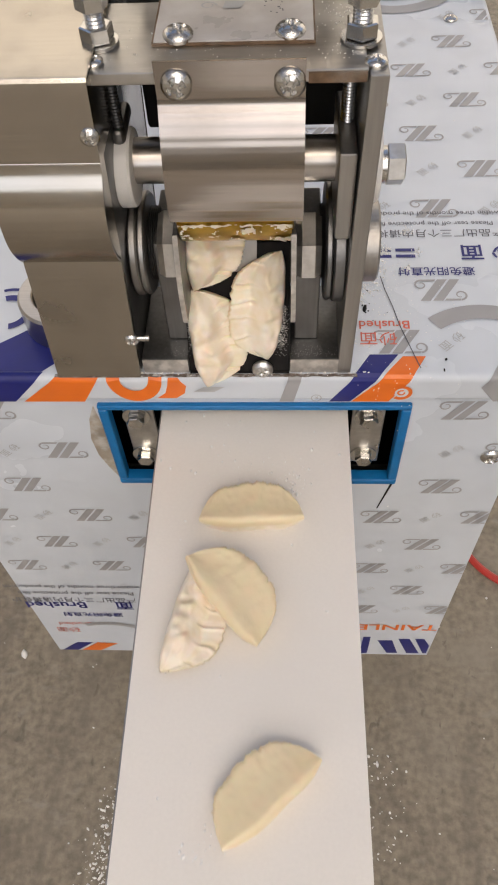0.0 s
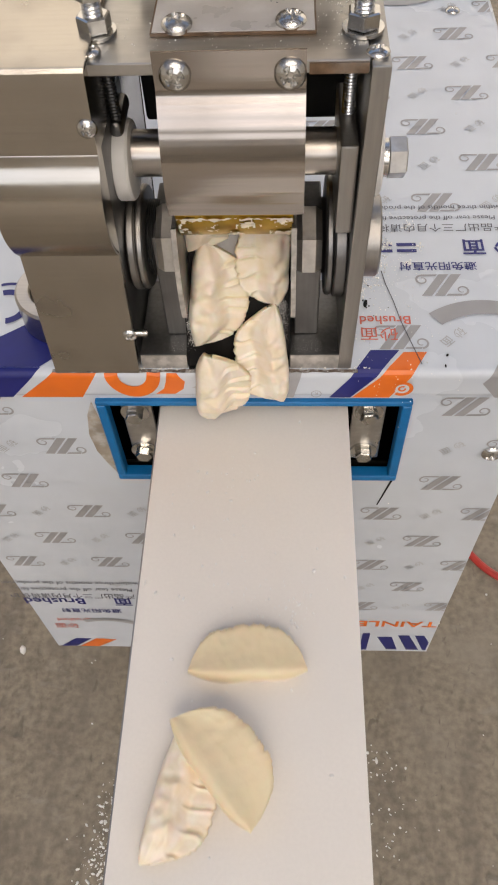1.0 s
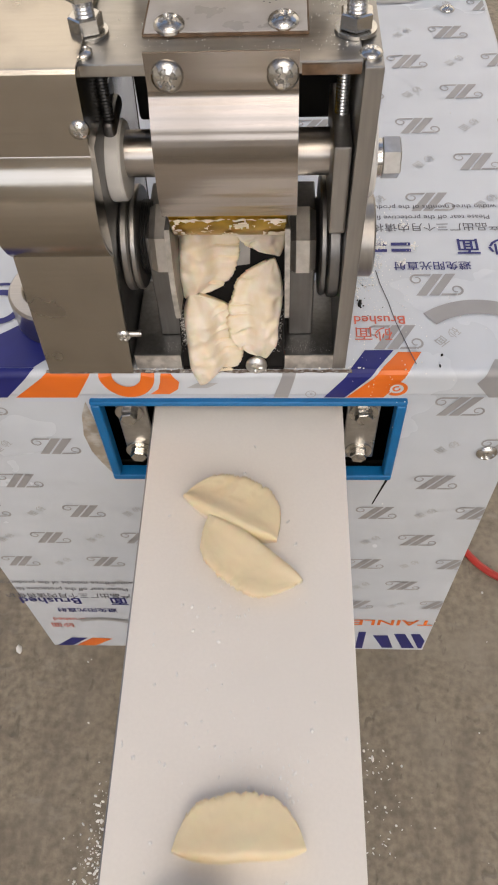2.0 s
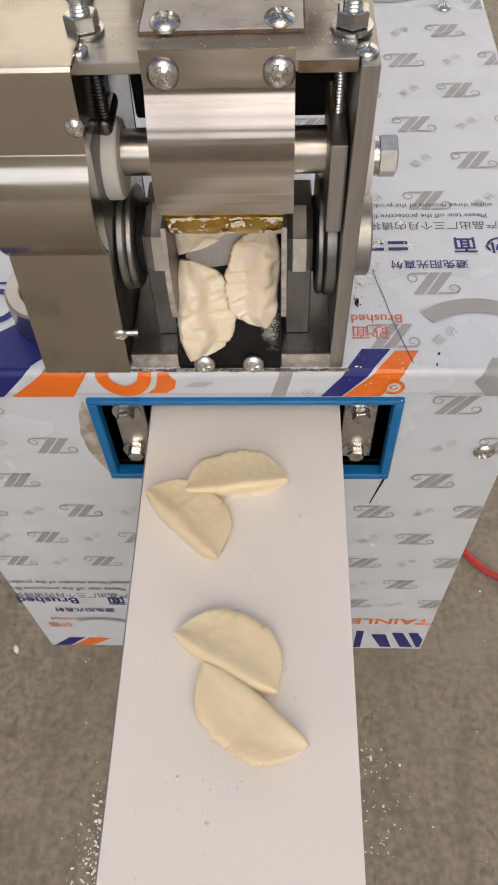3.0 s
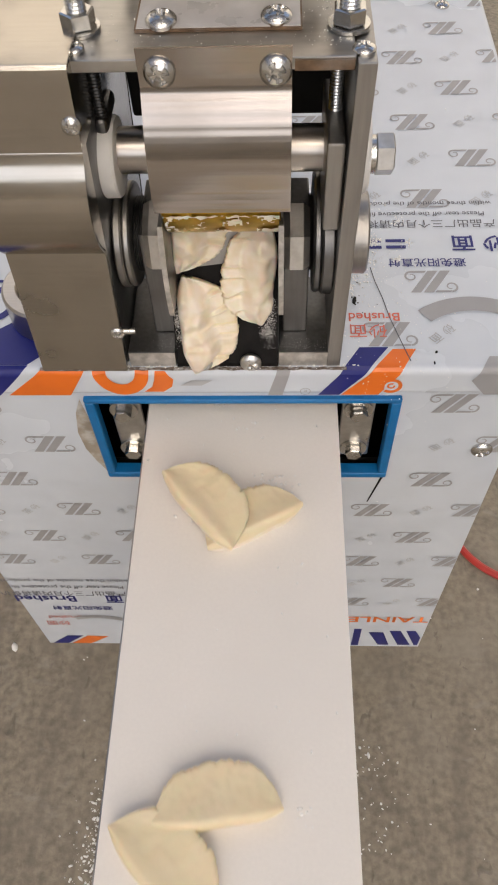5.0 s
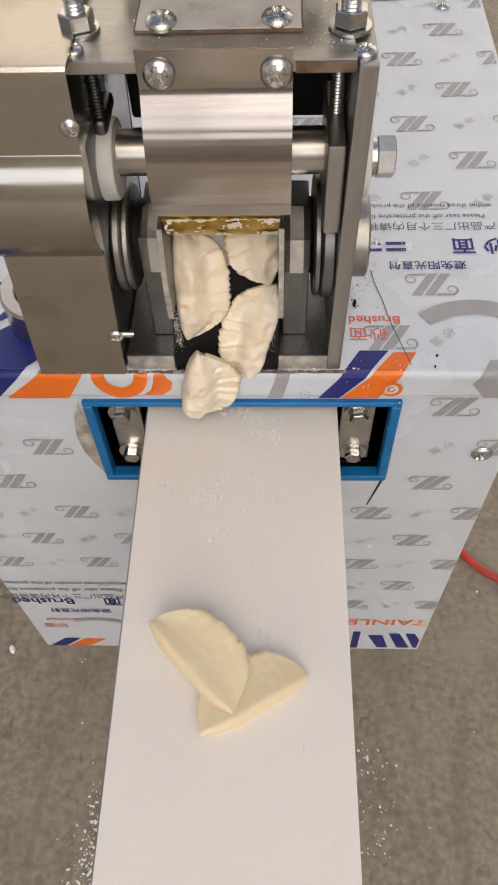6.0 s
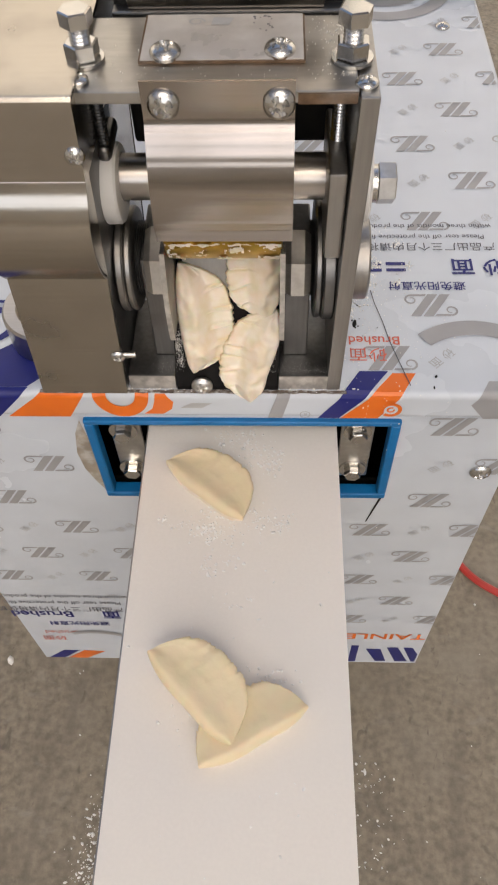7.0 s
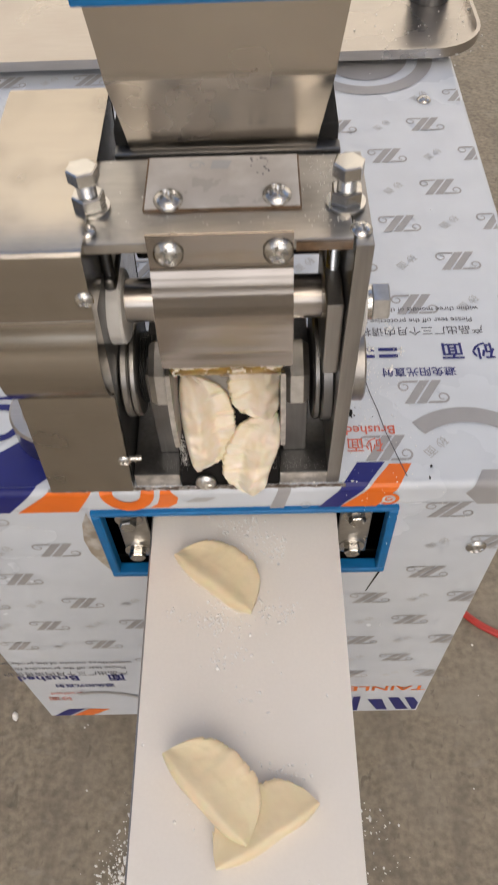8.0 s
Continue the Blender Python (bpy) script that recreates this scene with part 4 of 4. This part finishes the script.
for i in range(260):
    spots.append(((rng.choice((rng.gauss(-0.014, 0.006), rng.gauss(0.058, 0.007), rng.uniform(0.053, 0.081))), abs(rng.gauss(0, 0.005)), 0.5105), rng.uniform(0.00006, 0.0002)))
for i in range(260):
    spots.append(((min(0.082, rng.choice((rng.uniform(-0.03, 0.08), rng.gauss(0.074, 0.005)))), rng.uniform(0.008, 0.06), 0.6866), rng.uniform(0.0001, 0.0004)))
smears = [(rng.gauss(-0.0062, 0.0012), rng.uniform(0.008, 0.032)) for i in range(9)] + [(rng.gauss(0.0472, 0.0018), rng.uniform(0.008, 0.036)) for i in range(16)]
for i in range(1500):
    cx, cs = rng.choice(smears)
    spots.append((tuple(on_chute(min(0.0515, max(-0.0085, rng.gauss(cx, 0.0011))), rng.gauss(cs, 0.003), 0.0)), rng.uniform(0.00007, 0.00028)))
for i in range(90):
    spots.append(((rng.choice((rng.gauss(0.235, 0.016), rng.gauss(0.15, 0.04))), rng.gauss(0.51, 0.025), TOP + 0.0116), rng.choice((0.0004, 0.0007, 0.0011)) * rng.uniform(0.7, 1.2)))
tagged(crumbs("flour_dust", spots, 0.3, rng, FLOUR), "white flour dust on the steel and the film", "flour", kind="stuff")
bm = bmesh.new()
nx, na = 90, 22
cells = {}
for i in range(nx + 1):
    for j in range(na + 1):
        x, a = -0.0035 + 0.056 * i / nx, radians(193 + 26 * j / na)
        r = 0.0397 + 0.0012 * max(0, 0.4 + noise.noise((x * 300, j * 0.4, 2)))
        cells[i, j] = (x, UY + r * math.cos(a), UZ + r * math.sin(a))
verts = {}
for i in range(nx):
    for j in range(na):
        keep = noise.noise((i * 0.055, j * 0.09, 5)) + 0.45 * noise.noise((i * 0.3, j * 0.4, 9)) > (-0.35 + 0.3 * j if j < 3 else 0.2)
        if keep:
            bm.faces.new([verts.setdefault(k, bm.verts.new(cells[k])) if k not in verts else verts[k] for k in ((i, j), (i + 1, j), (i + 1, j + 1), (i, j + 1))])
tagged(new("dough_scraps", mesh("dough_scraps", bm, DOUGH)), "ragged dough scraps stuck on the brass roller", "dough", kind="stuff")
debris = [((rng.gauss(0.104, 0.006), rng.gauss(0.052, 0.012), TOP), rng.uniform(0.0003, 0.0009)) for i in range(9)] + [((0.147, 0.0075, TOP), 0.0012), ((0.145, -0.001, TOP), 0.001), ((0.1, 0.05, TOP), 0.0028)]
tagged(crumbs("dark_debris", debris, 0.3, rng, DARK), "dark swarf crumbs lying on the film", "debris", kind="stuff")
belt_spots = []
# loose patches of flour, as they lie on the belt when the clip begins
for cx, cy, n, sx, sy in ((0.02, 0.03, 50, 0.02, 0.02), (0.028, -0.04, 60, 0.025, 0.012), (0.02, -0.08, 26, 0.02, 0.01), (0.055, -0.052, 22, 0.004, 0.006), (0.066, 0.185, 8, 0.003, 0.003), (-0.012, -0.16, 14, 0.003, 0.004), (0.01, -0.255, 24, 0.005, 0.006),
        (0.014, 0.532, 40, 0.008, 0.006), (0.03, 0.524, 90, 0.007, 0.007), (0.046, 0.512, 60, 0.006, 0.006), (0.05, 0.503, 40, 0.004, 0.005), (0.041, 0.469, 40, 0.004, 0.005), (0.0536, 0.465, 40, 0.004, 0.004), (0.014, 0.466, 90, 0.007, 0.007),
        (0.008, 0.458, 40, 0.004, 0.004), (0.02, 0.456, 30, 0.005, 0.003), (0.012, 0.437, 40, 0.006, 0.005), (0.025, 0.442, 20, 0.004, 0.004), (-0.008, 0.464, 14, 0.003, 0.002), (-0.019, 0.466, 10, 0.002, 0.002), (0.027, 0.411, 9, 0.003, 0.001), (0.037, 0.416, 8, 0.002, 0.001),
        (0.005, 0.352, 30, 0.006, 0.008), (0.049, 0.37, 40, 0.006, 0.004), (0.06, 0.33, 8, 0.01, 0.03), (0.03, 0.2, 30, 0.03, 0.1), (0.03, 0.45, 60, 0.03, 0.06), (0.03, -0.15, 10, 0.03, 0.05)):
    for i in range(n):
        x = min(0.088, max(-0.03, rng.gauss(cx, sx)))
        belt_spots.append(((x, rng.gauss(cy, sy), BELT_Z), rng.choice((0.0004, 0.0006, 0.0008, 0.0012)) * rng.uniform(0.7, 1.2)))
belt_flour = tagged(crumbs("belt_flour", [s for s in belt_spots if s[0][1] < 0.56], 0.12, rng, FLOUR, 0.45), "specks of flour riding on the white belt", "flour", kind="stuff")


# ---- dumplings ----
def smoothstep(a, b, x):
    t = min(1.0, max(0.0, (x - a) / (b - a)))
    return t * t * (3 - 2 * t)


def dumpling_mesh(seed, length=0.066, width=0.0285, thick=0.0106, dish=1.0):
    """A folded dumpling: a round fold on one side, a ragged thin rim on the other, pleats on its upper face and a smooth, dished back. Gives the filled body and the rim."""
    ph = random.Random(seed).uniform(0, 6)
    nu, nv, nr = 120, 36, 26
    P = np.zeros((2, nu + 1, nv + 1, 3))
    for i in range(nu + 1):
        u = 0.972 * (-1 + 2 * i / nu)
        ends = max(0.0, 1 - abs(u) ** 3.2)
        swell = ends ** 0.5
        rim = width * ends ** 0.66 + 0.0013 * noise.noise((u * 4, seed, 0)) * min(1, ends * 3)
        ragged = (0.0011 * noise.noise((u * 14, seed, 3)) + 0.0008 * noise.noise((u * 40, seed, 8)) + 0.0007 * noise.noise((u * 75, seed, 1))) * min(1, ends * 4 + 0.15)
        fold = -0.0046 * ends + 0.0006 * noise.noise((u * 2.2, seed, 6)) * ends
        skew = 0.0012 * noise.noise((u * 1.3, seed, 7))
        for j in range(nv + 1):
            v = j / nv
            y = fold + (rim - fold) * v + ragged * v ** 8 + skew - 0.0105
            x = length / 1.944 * u * (1 - 0.05 * v)
            nose = math.sqrt(1 - (1 - min(1, v / 0.15)) ** 2)
            warp = (0.0016 * noise.noise((u * 1.7 + ph, seed, 2)) + 0.0007 * noise.noise((u * 5, seed, 12))) * v * v * swell
            lump = 0.95 + 0.3 * noise.noise((u * 2.4 + ph, v * 2.5, seed)) + 0.24 * noise.noise((u * 6 + ph, v * 5, seed))
            rise = 0.13 * noise.noise((u * 1.8 + ph, seed, 15))
            body = nose * (1 - smoothstep(0.38 + rise, 0.69 + rise, v)) * (0.25 + 0.75 * swell) * lump
            edge = 0.0011 * nose * (0.4 + 0.6 * min(1, (1 - v) / 0.06))
            zone = smoothstep(0.5 + rise, 0.68 + rise, v) * (1 - 0.5 * smoothstep(0.93, 1.0, v))
            phase = u * 3.4 * (1.12 - 0.3 * v) + 0.3 * v + ph + 0.55 * noise.noise((u * 2.5, seed, 4)) + 0.12 * noise.noise((u * 3, v * 4, seed))
            ridge = (0.5 + 0.5 * math.cos(phase * 2 * math.pi)) ** 20
            groove = (0.5 + 0.5 * math.cos((phase + 0.14) * 2 * math.pi)) ** 8
            pleat = (0.0015 * ridge - 0.0012 * groove) * zone * min(1, ends * 2.2)
            P[0, i, j] = (x, y, edge + thick * body * swell + pleat + warp)
            back = nose * (1 - 0.72 * smoothstep(0.1, 1.0, v)) * swell
            hollow = dish * 0.0021 * (1 - smoothstep(0.52, 0.9, v + 0.1 * u * u)) * smoothstep(0.1, 0.42, v) * swell
            lip = 0.0005 * dish * math.exp(-((v - 0.9) / 0.08) ** 2)
            dent = 0.0005 * noise.noise((u * 2.6, v * 2.2, seed + 9)) * swell + 0.0002 * noise.noise((u * 8, v * 6, seed + 5)) * swell
            P[1, i, j] = (x, y, -edge - 0.0046 * back + hollow - lip + dent * nose + warp)
    N = np.cross(np.gradient(P, axis=1), np.gradient(P, axis=2))
    N[1] *= -1
    N /= np.maximum(np.linalg.norm(N, axis=-1, keepdims=True), 1e-12)
    for i, k in ((0, 3), (1, 3), (2, 3), (nu, nu - 3), (nu - 1, nu - 3), (nu - 2, nu - 3)):
        N[:, i] = N[:, k]
    N[:, :, 0] = (0, -1, 0)
    N[:, :, nv] = 0.6 * N[:, :, nv] + np.array((0, 0.8, 0))
    pieces = []
    for name, j0, j1 in (("dumpling", 0, nr), ("pleated_rim", nr, nv)):
        n = j1 - j0 + 1
        at = lambda side, i, j: (side * (nu + 1) + i) * n + j - j0
        faces = []
        for i in range(nu):
            for j in range(j0, j1):
                faces.append((at(0, i, j), at(0, i + 1, j), at(0, i + 1, j + 1), at(0, i, j + 1)))
                faces.append((at(1, i, j), at(1, i, j + 1), at(1, i + 1, j + 1), at(1, i + 1, j)))
            if j1 == nv:
                faces.append((at(0, i, nv), at(0, i + 1, nv), at(1, i + 1, nv), at(1, i, nv)))
        for j in range(j0, j1):
            faces.append((at(0, 0, j), at(0, 0, j + 1), at(1, 0, j + 1), at(1, 0, j)))
            faces.append((at(0, nu, j + 1), at(0, nu, j), at(1, nu, j), at(1, nu, j + 1)))
        me = bpy.data.meshes.new(name)
        me.from_pydata(P[:, :, j0:j1 + 1].reshape(-1, 3).tolist(), [], faces)
        me.materials.append(DOUGH)
        me.shade_smooth()
        normals = N[:, :, j0:j1 + 1].reshape(-1, 3)
        me.normals_split_custom_set_from_vertices((normals / np.linalg.norm(normals, axis=1, keepdims=True)).tolist())
        pieces.append(me)
    return pieces


SHAPES = [dumpling_mesh(1, 0.0625, 0.0247, dish=0.4), dumpling_mesh(5, 0.0632, 0.0284), dumpling_mesh(8, 0.068, 0.026, dish=0.7)]


def lying(x, y, z, lean, turn, flip, tip=0.0):
    """A dumpling's pose: on a face that leans, turned in it, and flipped about its length."""
    return Matrix.Translation((x, y, z)) @ pose(0, 0, 0, lean, 0, 0) @ pose(0, 0, 0, 0, 0, turn) @ pose(0, 0, 0, flip, tip, 0)


def chute(x, s, turn, flip=0, off=0.003):
    """In the chute, s metres up from its lip; past the lip it tips over and hangs."""
    hang = min(1, max(0, -s / 0.028))
    return lying(*on_chute(x, s + 0.0066 + 0.002 * hang, off + 0.004 * hang), 70 + 28 * hang, turn, flip)


def belted(x, y, crimp, up=False, z=0.0075, tip=0.0):
    """On the belt with the crimped rim towards the angle crimp; its smooth back upwards unless up."""
    z = z if not up else 0.0045
    return lying(x, y, BELT_Z + z, 0, crimp - 90 if up else crimp + 90, 0 if up else 180, tip)


def journey(rows):
    """Fills in poses wherever a thing turns far between two rows."""
    out = [rows[0]]
    for (t0, m0), (t1, m1) in zip(rows, rows[1:]):
        q0, q1 = m0.to_quaternion(), m1.to_quaternion()
        turn = q0.rotation_difference(q1).angle
        turn = min(turn, 2 * math.pi - turn)
        n = max(1, math.ceil(turn / radians(55)))
        n = min(n, max(1, round((t1 - t0) * FPS)))
        for i in range(1, n + 1):
            f = i / n
            p = m0.translation.lerp(m1.translation, f)
            out.append((t0 + (t1 - t0) * f, Matrix.Translation(p) @ q0.slerp(q1, f).to_matrix().to_4x4()))
    return out


MOVING = []


def dumpling(rows, shape, label):
    ob = tagged(new("dumpling", SHAPES[shape][0]), label, "dumpling", "dumplings from the machine")
    rim = new("pleated_rim", SHAPES[shape][1])
    rim.parent = ob
    MOVING.append((ob, rows))
    return ob


BACK = "raw half-moon dumpling, smooth pale dough side up on the white belt"
LEFT, RIGHT = -96, 94
dumpling([(0.0, belted(0.029, -0.071, 92)), (1.0, belted(0.03, -0.163, 92)), (1.5, belted(0.031, -0.206, 92)), (8.0, belted(0.031, -0.56, 92))], 0, BACK)
dumpling([(0.0, belted(0.022, -0.13, 40, z=0.016, tip=-7)), (1.0, belted(0.022, -0.219, 40, z=0.016, tip=-7)), (8.0, belted(0.022, -0.6, 40, z=0.016, tip=-7))], 1, "raw half-moon dumpling lying across another on the belt")
dumpling([(0.0, belted(0.002, -0.142, -15, True)), (1.0, belted(0.002, -0.233, -15, True)), (8.0, belted(0.002, -0.6, -15, True))], 2, "raw pleated dumpling, pinched and floury, under another")
dumpling([(0.0, belted(0.0372, -0.2285, 131)), (1.0, belted(0.0372, -0.3185, 131)), (8.0, belted(0.0372, -0.59, 131))], 0, BACK)
CHAIN = "raw pleated dumpling leaving the forming head in a chain"
# first pair
dumpling([(0.0, chute(0.0089, 0.0117, LEFT + 12)), (0.6, chute(0.0093, -0.0041, LEFT + 10)), (0.9, chute(0.011, -0.0211, LEFT + 5)), (1.1, chute(0.0095, -0.0267, LEFT)), (1.4, chute(0.0073, -0.0308, LEFT - 5)), (1.5, belted(0.02, -0.034, 78, z=0.014)),
    (1.6, belted(0.028, -0.04, 58)), (1.7, belted(0.0245, -0.047, 62)), (3.5, belted(0.028, -0.2085, 60)), (6.1, belted(0.028, -0.4265, 60)), (8.0, belted(0.028, -0.4315, 60))], 1, CHAIN)
dumpling([(0.0, chute(0.0325, 0.0311, 83, flip=20)), (0.5, chute(0.0328, 0.0196, 82, flip=20)), (0.8, chute(0.0335, 0.0085, 85, flip=20)), (1.0, chute(0.0355, -0.0047, 94, flip=16)), (1.1, chute(0.0377, -0.0128, RIGHT + 12, flip=26)), (1.2, lying(0.042, -0.026, 0.466, 92, 166, 10)),
    (1.3, belted(0.032, -0.043, -125)), (1.5, belted(0.032, -0.063, -125)), (1.7, belted(0.0285, -0.0815, -127)), (3.5, belted(0.033, -0.245, -127)), (6.1, belted(0.033, -0.464, -127)), (8.0, belted(0.033, -0.469, -127))], 2, CHAIN)
# second pair
dumpling([(0.0, chute(0.0091, 0.0735, LEFT + 4)), (0.6, chute(0.0103, 0.053, LEFT + 3)), (1.0, chute(0.0106, 0.0345, LEFT)), (1.2, chute(0.0111, 0.0285, LEFT)), (1.5, chute(0.0102, 0.0209, LEFT + 8)), (1.7, chute(0.0113, 0.0136, LEFT + 12)), (2.5, chute(0.0085, -0.028, LEFT)), (2.65, lying(0.012, -0.035, 0.467, 125, -90, 0)),
    (2.8, belted(0.014, -0.062, 20)), (3.0, belted(0.0, -0.08, 45)), (3.5, belted(0.001, -0.123, 45)), (4.5, belted(0.002, -0.208, 45)), (6.1, belted(0.002, -0.345, 45)), (8.0, belted(0.002, -0.348, 45))], 1, CHAIN)
dumpling([(0.0, chute(0.037, 0.1, RIGHT + 6, flip=25)), (0.6, chute(0.037, 0.0865, RIGHT + 6, flip=25)), (1.0, chute(0.0362, 0.0595, 88, flip=20)), (1.2, chute(0.035, 0.049, 85, flip=20)), (1.5, chute(0.0335, 0.0372, 82, flip=20)), (1.7, chute(0.0337, 0.031, 82, flip=20)), (2.6, chute(0.035, -0.005, RIGHT, flip=24)), (2.8, lying(0.034, -0.02, 0.474, 70, 112, 25)),
    (2.9, lying(0.0285, -0.04, 0.463, 20, 228, 122)), (3.0, belted(0.024, -0.051, 97)), (3.5, belted(0.0215, -0.093, 97)), (4.5, belted(0.0225, -0.178, 97)), (6.1, belted(0.0225, -0.315, 97)), (8.0, belted(0.0225, -0.318, 97))], 0, CHAIN)
# third pair
dumpling([(0.0, chute(0.01, 0.095, LEFT)), (1.5, chute(0.01, 0.0855, LEFT)), (1.7, chute(0.0095, 0.079, LEFT)), (2.8, chute(0.0103, 0.0305, LEFT + 6)), (3.0, chute(0.008, 0.0253, LEFT + 8)), (3.5, chute(0.0099, 0.0086, LEFT + 14)), (3.8, chute(0.0087, -0.0017, LEFT + 10)), (4.0, chute(0.009, -0.0138, LEFT + 2)), (4.2, chute(0.0078, -0.0218, LEFT - 6)), (4.55, chute(0.0099, -0.0319, LEFT - 8)),
    (4.7, lying(0.016, -0.03, 0.467, 132, -96, 0)), (4.85, belted(0.012, -0.062, 40, z=0.016, tip=-7)), (5.8, belted(0.0145, -0.141, 45, z=0.016, tip=-7)), (6.1, belted(0.014, -0.169, 45, z=0.016, tip=-7)), (8.0, belted(0.014, -0.1695, 45, z=0.016, tip=-7))], 1, CHAIN)
dumpling([(0.0, chute(0.037, 0.1, RIGHT, flip=12)), (1.7, chute(0.037, 0.094, RIGHT, flip=12)), (2.8, chute(0.0365, 0.0555, RIGHT, flip=28)), (3.0, chute(0.0352, 0.0448, 87, flip=20)), (3.5, chute(0.0326, 0.0303, 79.5, flip=18)), (3.8, chute(0.0335, 0.0243, 78, flip=16)), (4.0, chute(0.0342, 0.0204, 77, flip=14)), (4.2, chute(0.0342, 0.0146, 79, flip=14)), (4.4, chute(0.034, 0.0045, 87, flip=12)), (4.5, chute(0.0332, -0.0021, 91, flip=12)),
    (4.6, lying(0.036, -0.022, 0.474, 65, 108, 18)), (4.7, lying(0.035, -0.05, 0.463, 10, 248, 128)), (4.8, belted(0.034, -0.065, 118)), (5.8, belted(0.0358, -0.1555, 119)), (6.1, belted(0.0358, -0.1835, 119)), (8.0, belted(0.0358, -0.1845, 119))], 0, CHAIN)
# fourth pair
dumpling([(0.0, chute(0.01, 0.1, LEFT)), (2.8, chute(0.01, 0.094, LEFT)), (3.5, chute(0.01, 0.0675, LEFT + 4)), (4.0, chute(0.0097, 0.0445, LEFT + 6)), (4.5, chute(0.0098, 0.0305, LEFT + 4)), (4.7, chute(0.01, 0.0249, LEFT + 8)), (5.8, chute(0.0118, -0.0169, LEFT)), (6.0, chute(0.0105, -0.0236, LEFT - 4)), (6.22, chute(0.0115, -0.0286, LEFT - 6)), (6.3, lying(0.0125, -0.025, 0.475, 92, -104, -8)),
    (6.4, belted(0.022, -0.046, 22)), (6.5, belted(0.0225, -0.048, 24)), (6.6, belted(0.013, -0.041, 50)), (8.0, belted(0.0145, -0.0425, 50))], 1, CHAIN)
dumpling([(0.0, chute(0.037, 0.105, RIGHT)), (3.0, chute(0.037, 0.1, RIGHT)), (4.2, chute(0.037, 0.081, RIGHT + 12)), (4.5, chute(0.0372, 0.0588, 87, flip=20)), (4.7, chute(0.0362, 0.0525, 86, flip=20)), (5.8, chute(0.0335, 0.0205, 78, flip=14)), (6.0, chute(0.0335, 0.0138, 75, flip=12)), (6.2, chute(0.0335, 0.0124, 75, flip=12)), (6.5, chute(0.0335, 0.0117, 75, flip=12)), (8.0, chute(0.0335, 0.0115, 75, flip=12))], 0, CHAIN)
# fifth pair
dumpling([(0.0, chute(0.01, 0.1, LEFT)), (4.6, chute(0.0095, 0.09, LEFT)), (5.8, chute(0.0094, 0.048, LEFT + 6)), (6.2, chute(0.0092, 0.039, LEFT + 9)), (6.5, chute(0.0104, 0.0349, LEFT + 10)), (8.0, chute(0.0104, 0.0347, LEFT + 10))], 2, CHAIN)
dumpling([(0.0, chute(0.037, 0.11, RIGHT)), (4.7, chute(0.037, 0.105, RIGHT)), (5.8, chute(0.038, 0.08, 90, flip=18)), (6.0, chute(0.0378, 0.0722, 89, flip=18)), (6.2, chute(0.0378, 0.0675, 88, flip=18)), (6.5, chute(0.0378, 0.0657, 87, flip=18)), (8.0, chute(0.0378, 0.0655, 87, flip=18))], 0, CHAIN)



def motions():
    for ob, rows in MOVING:
        walk(ob, journey(rows))
    walk(belt_flour, [(t, Matrix.Translation((0, -0.087 * min(t, 6.12), 0))) for t in (0.0, 2.0, 4.0, 6.0, 6.12, 6.5, 8.0)])


motions()
